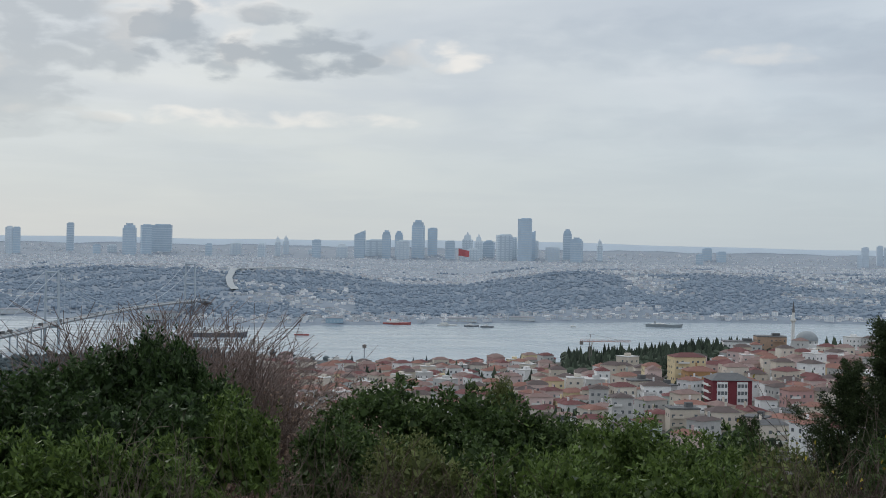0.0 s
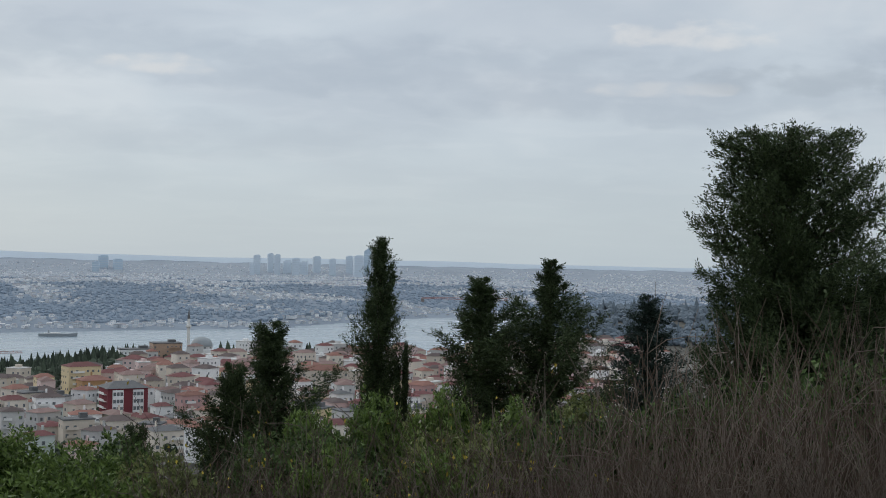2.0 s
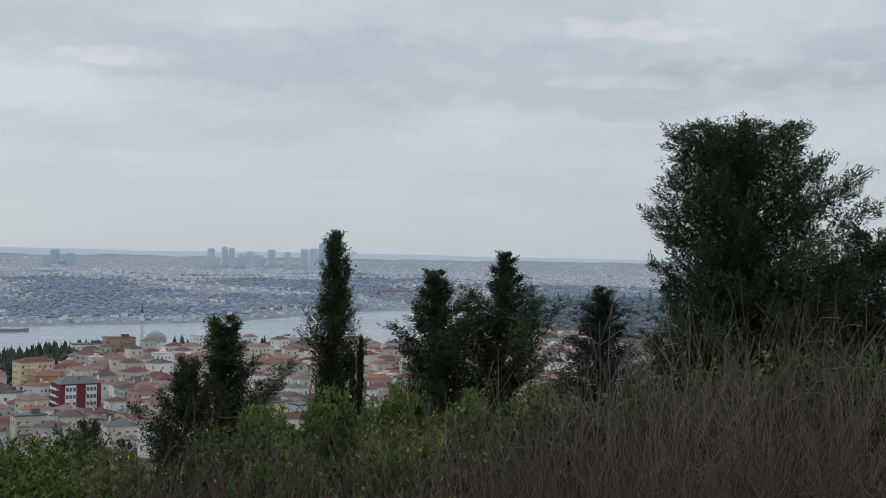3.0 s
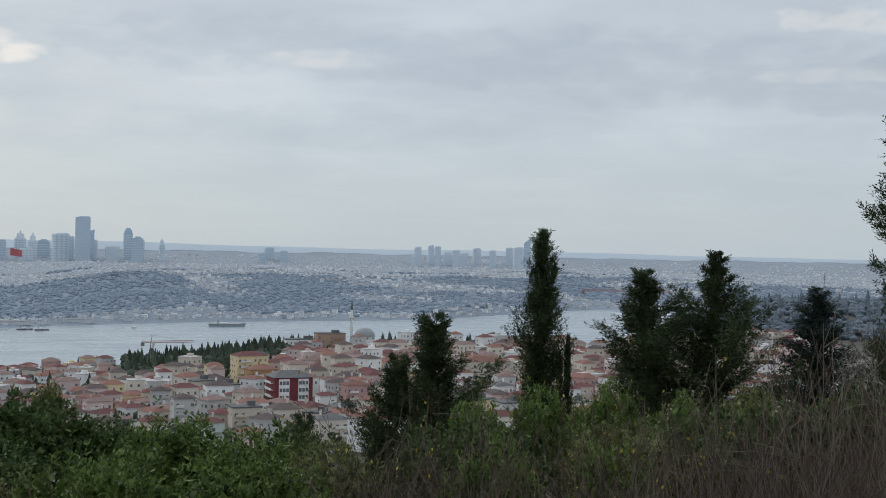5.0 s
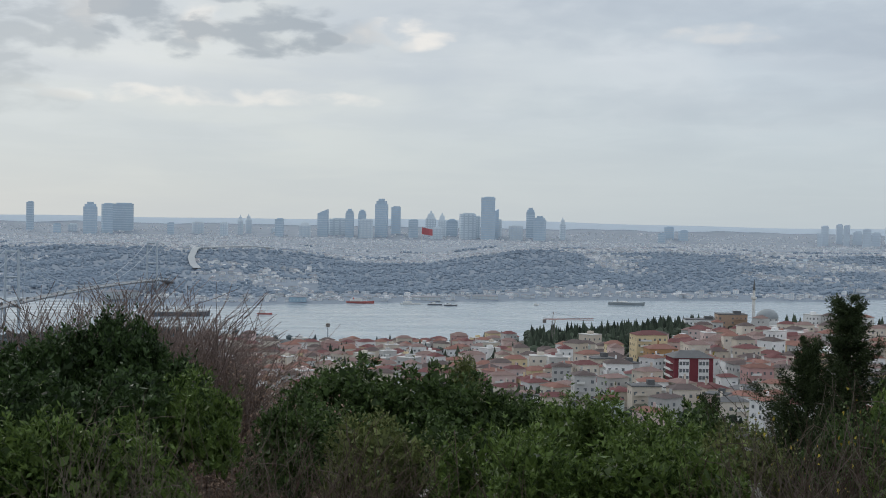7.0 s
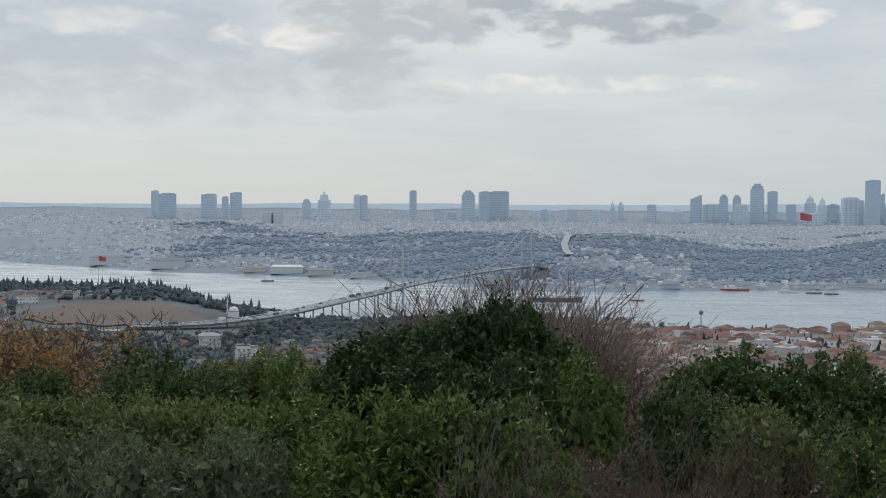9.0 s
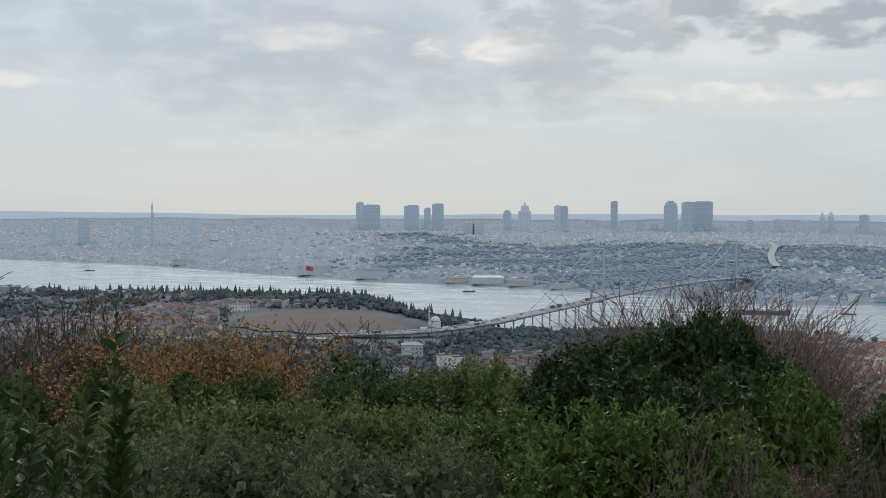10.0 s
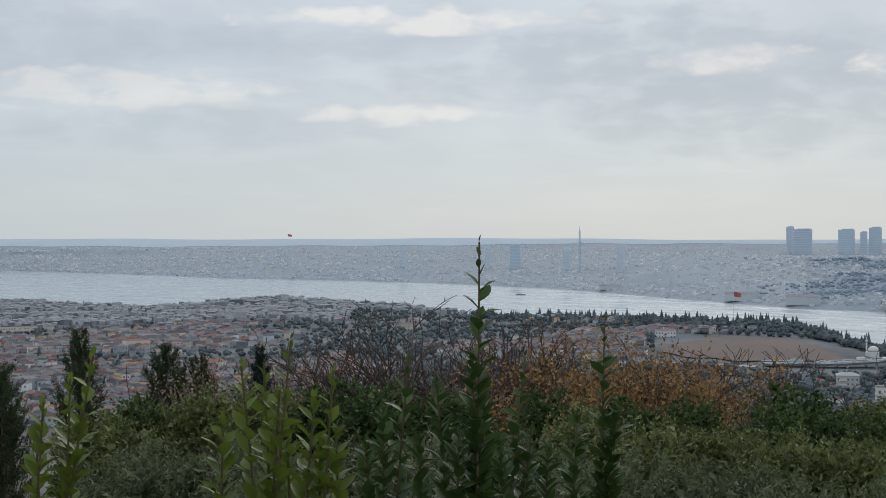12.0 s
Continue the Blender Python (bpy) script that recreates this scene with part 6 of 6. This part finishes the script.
PLANTS_7 = [("rust", -53, -5.4, 33, 2.0), ("olive", -57.5, -8.8, 17, 1.8), ("olive", -53, -9, 17, 1.8), ("olive", -48, -8.8, 18, 1.8), ("olive", -44, -8.8, 18, 1.8), ("olive", -40, -8.8, 18, 1.7), ("moss", -31.3, -8.3, 19, 1.7), ("moss", -28.5, -8.6, 18, 1.6), ("moss", -25.5, -8.6, 18, 1.7), ("laurel", -23.2, -9.0, 15, 1.3), ("oak", -35.5, -7.3, 25, 1.7), ("oak", -32.5, -7.2, 25, 1.7), ("upright", -45, -5.6, 33, 2.2), ("upright", -50, -5.6, 33, 2.0), ("olive", -38.2, -9.9, 13, 1.4), ("olive", -51, -10, 13, 1.5), ("olive", -46, -10, 13, 1.5), ("moss", -58.5, -7.6, 24, 2.0), ("round", -62.6, -5.3, 30, 0.55), ("oak", -57.0, -6.9, 27, 1.6), ("oak", 35, -6.6, 15, 1.6), ("oak", 38, -5.8, 15, 1.6), ("oak", 41, -5.0, 15, 1.7), ("oak", 44, -4.2, 15, 1.8), ("oak", 47, -4.0, 15, 1.8), ("oak", 50, -4.0, 15, 1.8), ("oak", 32, -7.0, 14.5, 1.5), ("moss", 29, -7.6, 14, 1.5), ("oak", 20, -8.0, 14, 1.4), ("oak", 23, -8.0, 14, 1.4)] + [("oak", -4.8, -7.9, 17, 1.2), ("moss", -1.0, -8.9, 14, 1.2)] + [("pale", 18.0 + 3.4 * k, (-8.4, -8.2, -8.0, -7.6, -7.2, -6.6, -6.0, -5.0, -4.0, -3.4)[k], 8.8 + 0.2 * (k % 3), 1.5) for k in range(10)]
for row in PLANTS_1 + PLANTS_2 + PLANTS_3 + PLANTS_3B + PLANTS_3C + PLANTS_4 + PLANTS_4B + PLANTS_5 + PLANTS_6 + PLANTS_7:
    plant(*row)


# ---- laurel shoots close to the eye ----
def laurel_shoot(az, el, r, foot, leaf, seed, n=34, size=0.062, reach=0.8):
    """One upright laurel shoot: stem and single leaves, the top at el."""
    rng = np.random.default_rng(seed)
    sx, sy = -0.335, -0.147
    x, y = at(az, r)
    z1 = EYE + r * math.tan(radians(el))
    fx, fy = at(foot, r + 0.1)
    x, y, fx, fy = x + sx, y + sy, fx + sx, fy + sy
    z0 = land_at(fx, fy)
    base = root("laurel_shoot", fx, fy, z0)
    end = np.array([x - fx, y - fy, z1 - z0])
    pts = []
    bow = rng.uniform(-0.05, 0.05, 2)
    for k in range(9):
        f = k / 8
        pts.append(end * f + np.array([bow[0], bow[1], 0]) * math.sin(math.pi * f) + np.array([end[0], end[1], 0]) * (f * f - f) * 0.4)
    st = Acc()
    st.tube([tuple(p) for p in pts], [0.006 * (1 - 0.75 * k / 8) + 0.001 for k in range(9)], 6)
    make("stem", st, M["shootstem"], base)
    span = min(reach, end[2] * 0.85)
    for k in range(n):
        f = 1 - (k / n) ** (0.75 if reach > 0.5 else 1.0) * span / end[2]
        i = min(int(f * 8), 7)
        p = pts[i] + (pts[i + 1] - pts[i]) * (f * 8 - i)
        a = k * 2.4 + rng.uniform(-0.8, 0.8)
        up = 2.6 if k < 4 else rng.uniform(0.55, 1.7)
        d = unit(np.array([math.cos(a), math.sin(a), up]))
        s = size * (0.45 + 0.75 * min(1.0, k / 7)) * rng.uniform(0.8, 1.15)
        ob = new("leaf", leaf[k % len(leaf)])
        ob.parent = base
        q = Vector(d).to_track_quat("Y", "Z").to_matrix().to_4x4()
        ob.matrix_basis = Matrix.Translation(tuple(p)) @ q @ pose(0, 0, 0, 0, float(rng.uniform(-35, 35)), 0) @ Matrix.Scale(s, 4)
    return tagged(base, "young laurel shoot with glossy green pointed leaves", "shrub", "laurel shoots")


def leaf_blade(material, bend):
    """A unit leaf: a pointed blade with a folded midrib, a wavy edge and a short stalk."""
    acc = Acc()
    prof = [(0.0, 0.012), (0.08, 0.02), (0.20, 0.14), (0.42, 0.235), (0.64, 0.22), (0.84, 0.12), (1.0, 0.0)]
    vs = []
    for t, w in prof:
        z = -bend * t * t
        wob = 0.015 * math.sin(t * 14)
        vs += [(-w, t, z + w * 0.30 + wob), (0, t, z), (w, t, z + w * 0.30 - wob)]
    fs = []
    for i in range(len(prof) - 1):
        a = i * 3
        fs += [(a, a + 1, a + 4, a + 3), (a + 1, a + 2, a + 5, a + 4)]
    acc.add(vs, fs)
    return acc.mesh("leaf", [material], True)


M["shootstem"] = mat("laurel_stem", (0.11, 0.085, 0.045), 0.6, 0.2, 20.0)
M["shootleaf"] = leaf_mat("glossy_laurel_leaf", (0.019, 0.045, 0.013), (0.054, 0.098, 0.026), 0.45, 0.22, 0.18)
DARKLEAF = [leaf_blade(M["shootleaf"], b) for b in (0.05, 0.15, 0.28)]
PALELEAF = [leaf_blade(M["bright"], b) for b in (0.05, 0.15, 0.28)]
# direction and height of the tip, distance, direction of the foot, pale or dark, leaves, leafy length
SHOOTS = [(-41.24, -0.28, 3.4, -42.6, 0, 62, 0.85), (-35.66, -3.92, 4.1, -37.0, 0, 58, 0.75), (-44.39, -5.13, 3.7, -45.6, 0, 46, 0.7), (-39.19, -5.44, 3.9, -40.3, 0, 46, 0.7),
          (-43.2, -6.6, 3.5, -43.0, 0, 40, 0.4), (-41.6, -5.6, 3.4, -42.3, 0, 44, 0.45), (-41.0, -6.6, 3.5, -41.8, 0, 40, 0.4), (-45.6, -8.0, 3.6, -45.8, 0, 34, 0.3), (-46.4, -9.2, 3.7, -46.2, 0, 30, 0.25),
          (-44.0, -9.0, 3.5, -44.4, 0, 34, 0.3), (-40.4, -8.6, 3.8, -40.6, 0, 34, 0.3), (-38.9, -8.7, 3.9, -39.5, 0, 34, 0.3), (-38.2, -9.6, 4.0, -38.6, 0, 30, 0.25), (-35.0, -7.6, 4.1, -36.4, 0, 42, 0.4),
          (-36.9, -8.0, 4.0, -37.4, 0, 38, 0.35), (-35.4, -8.6, 4.1, -36.6, 0, 34, 0.3), (-42.2, -8.8, 3.4, -42.6, 0, 34, 0.3),
          (-49.69, -4.62, 2.8, -52.0, 1, 30, 0.5), (-51.9, -5.7, 2.8, -52.4, 1, 36, 0.42), (-50.9, -5.6, 2.9, -52.0, 1, 34, 0.42), (-52.7, -8.0, 2.9, -52.6, 1, 28, 0.22), (-50.2, -6.8, 2.8, -51.4, 1, 30, 0.3),
          (-47.8, -5.95, 2.8, -49.4, 1, 30, 0.42), (-48.6, -7.1, 2.8, -49.8, 1, 34, 0.34), (-47.7, -8.5, 2.8, -49.0, 1, 28, 0.22), (-49.9, -8.6, 2.9, -50.2, 1, 26, 0.2), (-48.4, -9.3, 2.8, -48.9, 1, 26, 0.2),
          (-58.23, -5.1, 3.0, -60.0, 1, 34, 0.45), (-59.2, -6.1, 3.0, -60.2, 1, 36, 0.4), (-60.3, -7.0, 3.0, -60.6, 1, 32, 0.34), (-58.7, -7.4, 3.0, -59.8, 1, 30, 0.32), (-60.6, -8.8, 3.1, -60.6, 1, 26, 0.22)]
for k, (az, el, r, foot, pale, n, reach) in enumerate(SHOOTS):
    laurel_shoot(az, el, r, foot, PALELEAF if pale else DARKLEAF, 100 + k, int(n * (0.72 if pale else 0.9)), 0.050 if pale else 0.057, reach)


# ---- a shed by the lawn ----
def shed():
    x, y = at(-65.6, 36)
    z = land_at(x, y) - 0.3
    top = EYE + 36 * math.tan(radians(-6.3))
    base = root("garden_shed", x, y, z, radians(63.4) - 0.5)
    h = top - z - 0.7
    a = Acc()
    a.box((0, 0, 0), (3.6, 3.0, h))
    make("wall", a, M["bark"], base)
    a = Acc()
    a.add([(-2.0, -1.8, h - 0.1), (2.0, -1.8, h - 0.1), (2.0, 1.8, h + 0.75), (-2.0, 1.8, h + 0.75), (-2.0, -1.8, h - 0.02), (2.0, -1.8, h - 0.02), (2.0, 1.8, h + 0.83), (-2.0, 1.8, h + 0.83)],
          [(0, 1, 2, 3), (4, 5, 6, 7), (0, 1, 5, 4), (1, 2, 6, 5), (2, 3, 7, 6), (3, 0, 4, 7)])
    roof = make("roof", a, M["slate"], base, "grey ribbed sheet roof")
    for k in range(12):
        a = Acc()
        u = -1.9 + k * 3.8 / 11
        a.tube([(u, -1.8, h + 0.0), (u, 1.8, h + 0.85)], 0.035, 4)
        make("rib", a, M["slate"], roof)
    tagged(base, "small garden shed with a grey ribbed roof", "shed")


shed()
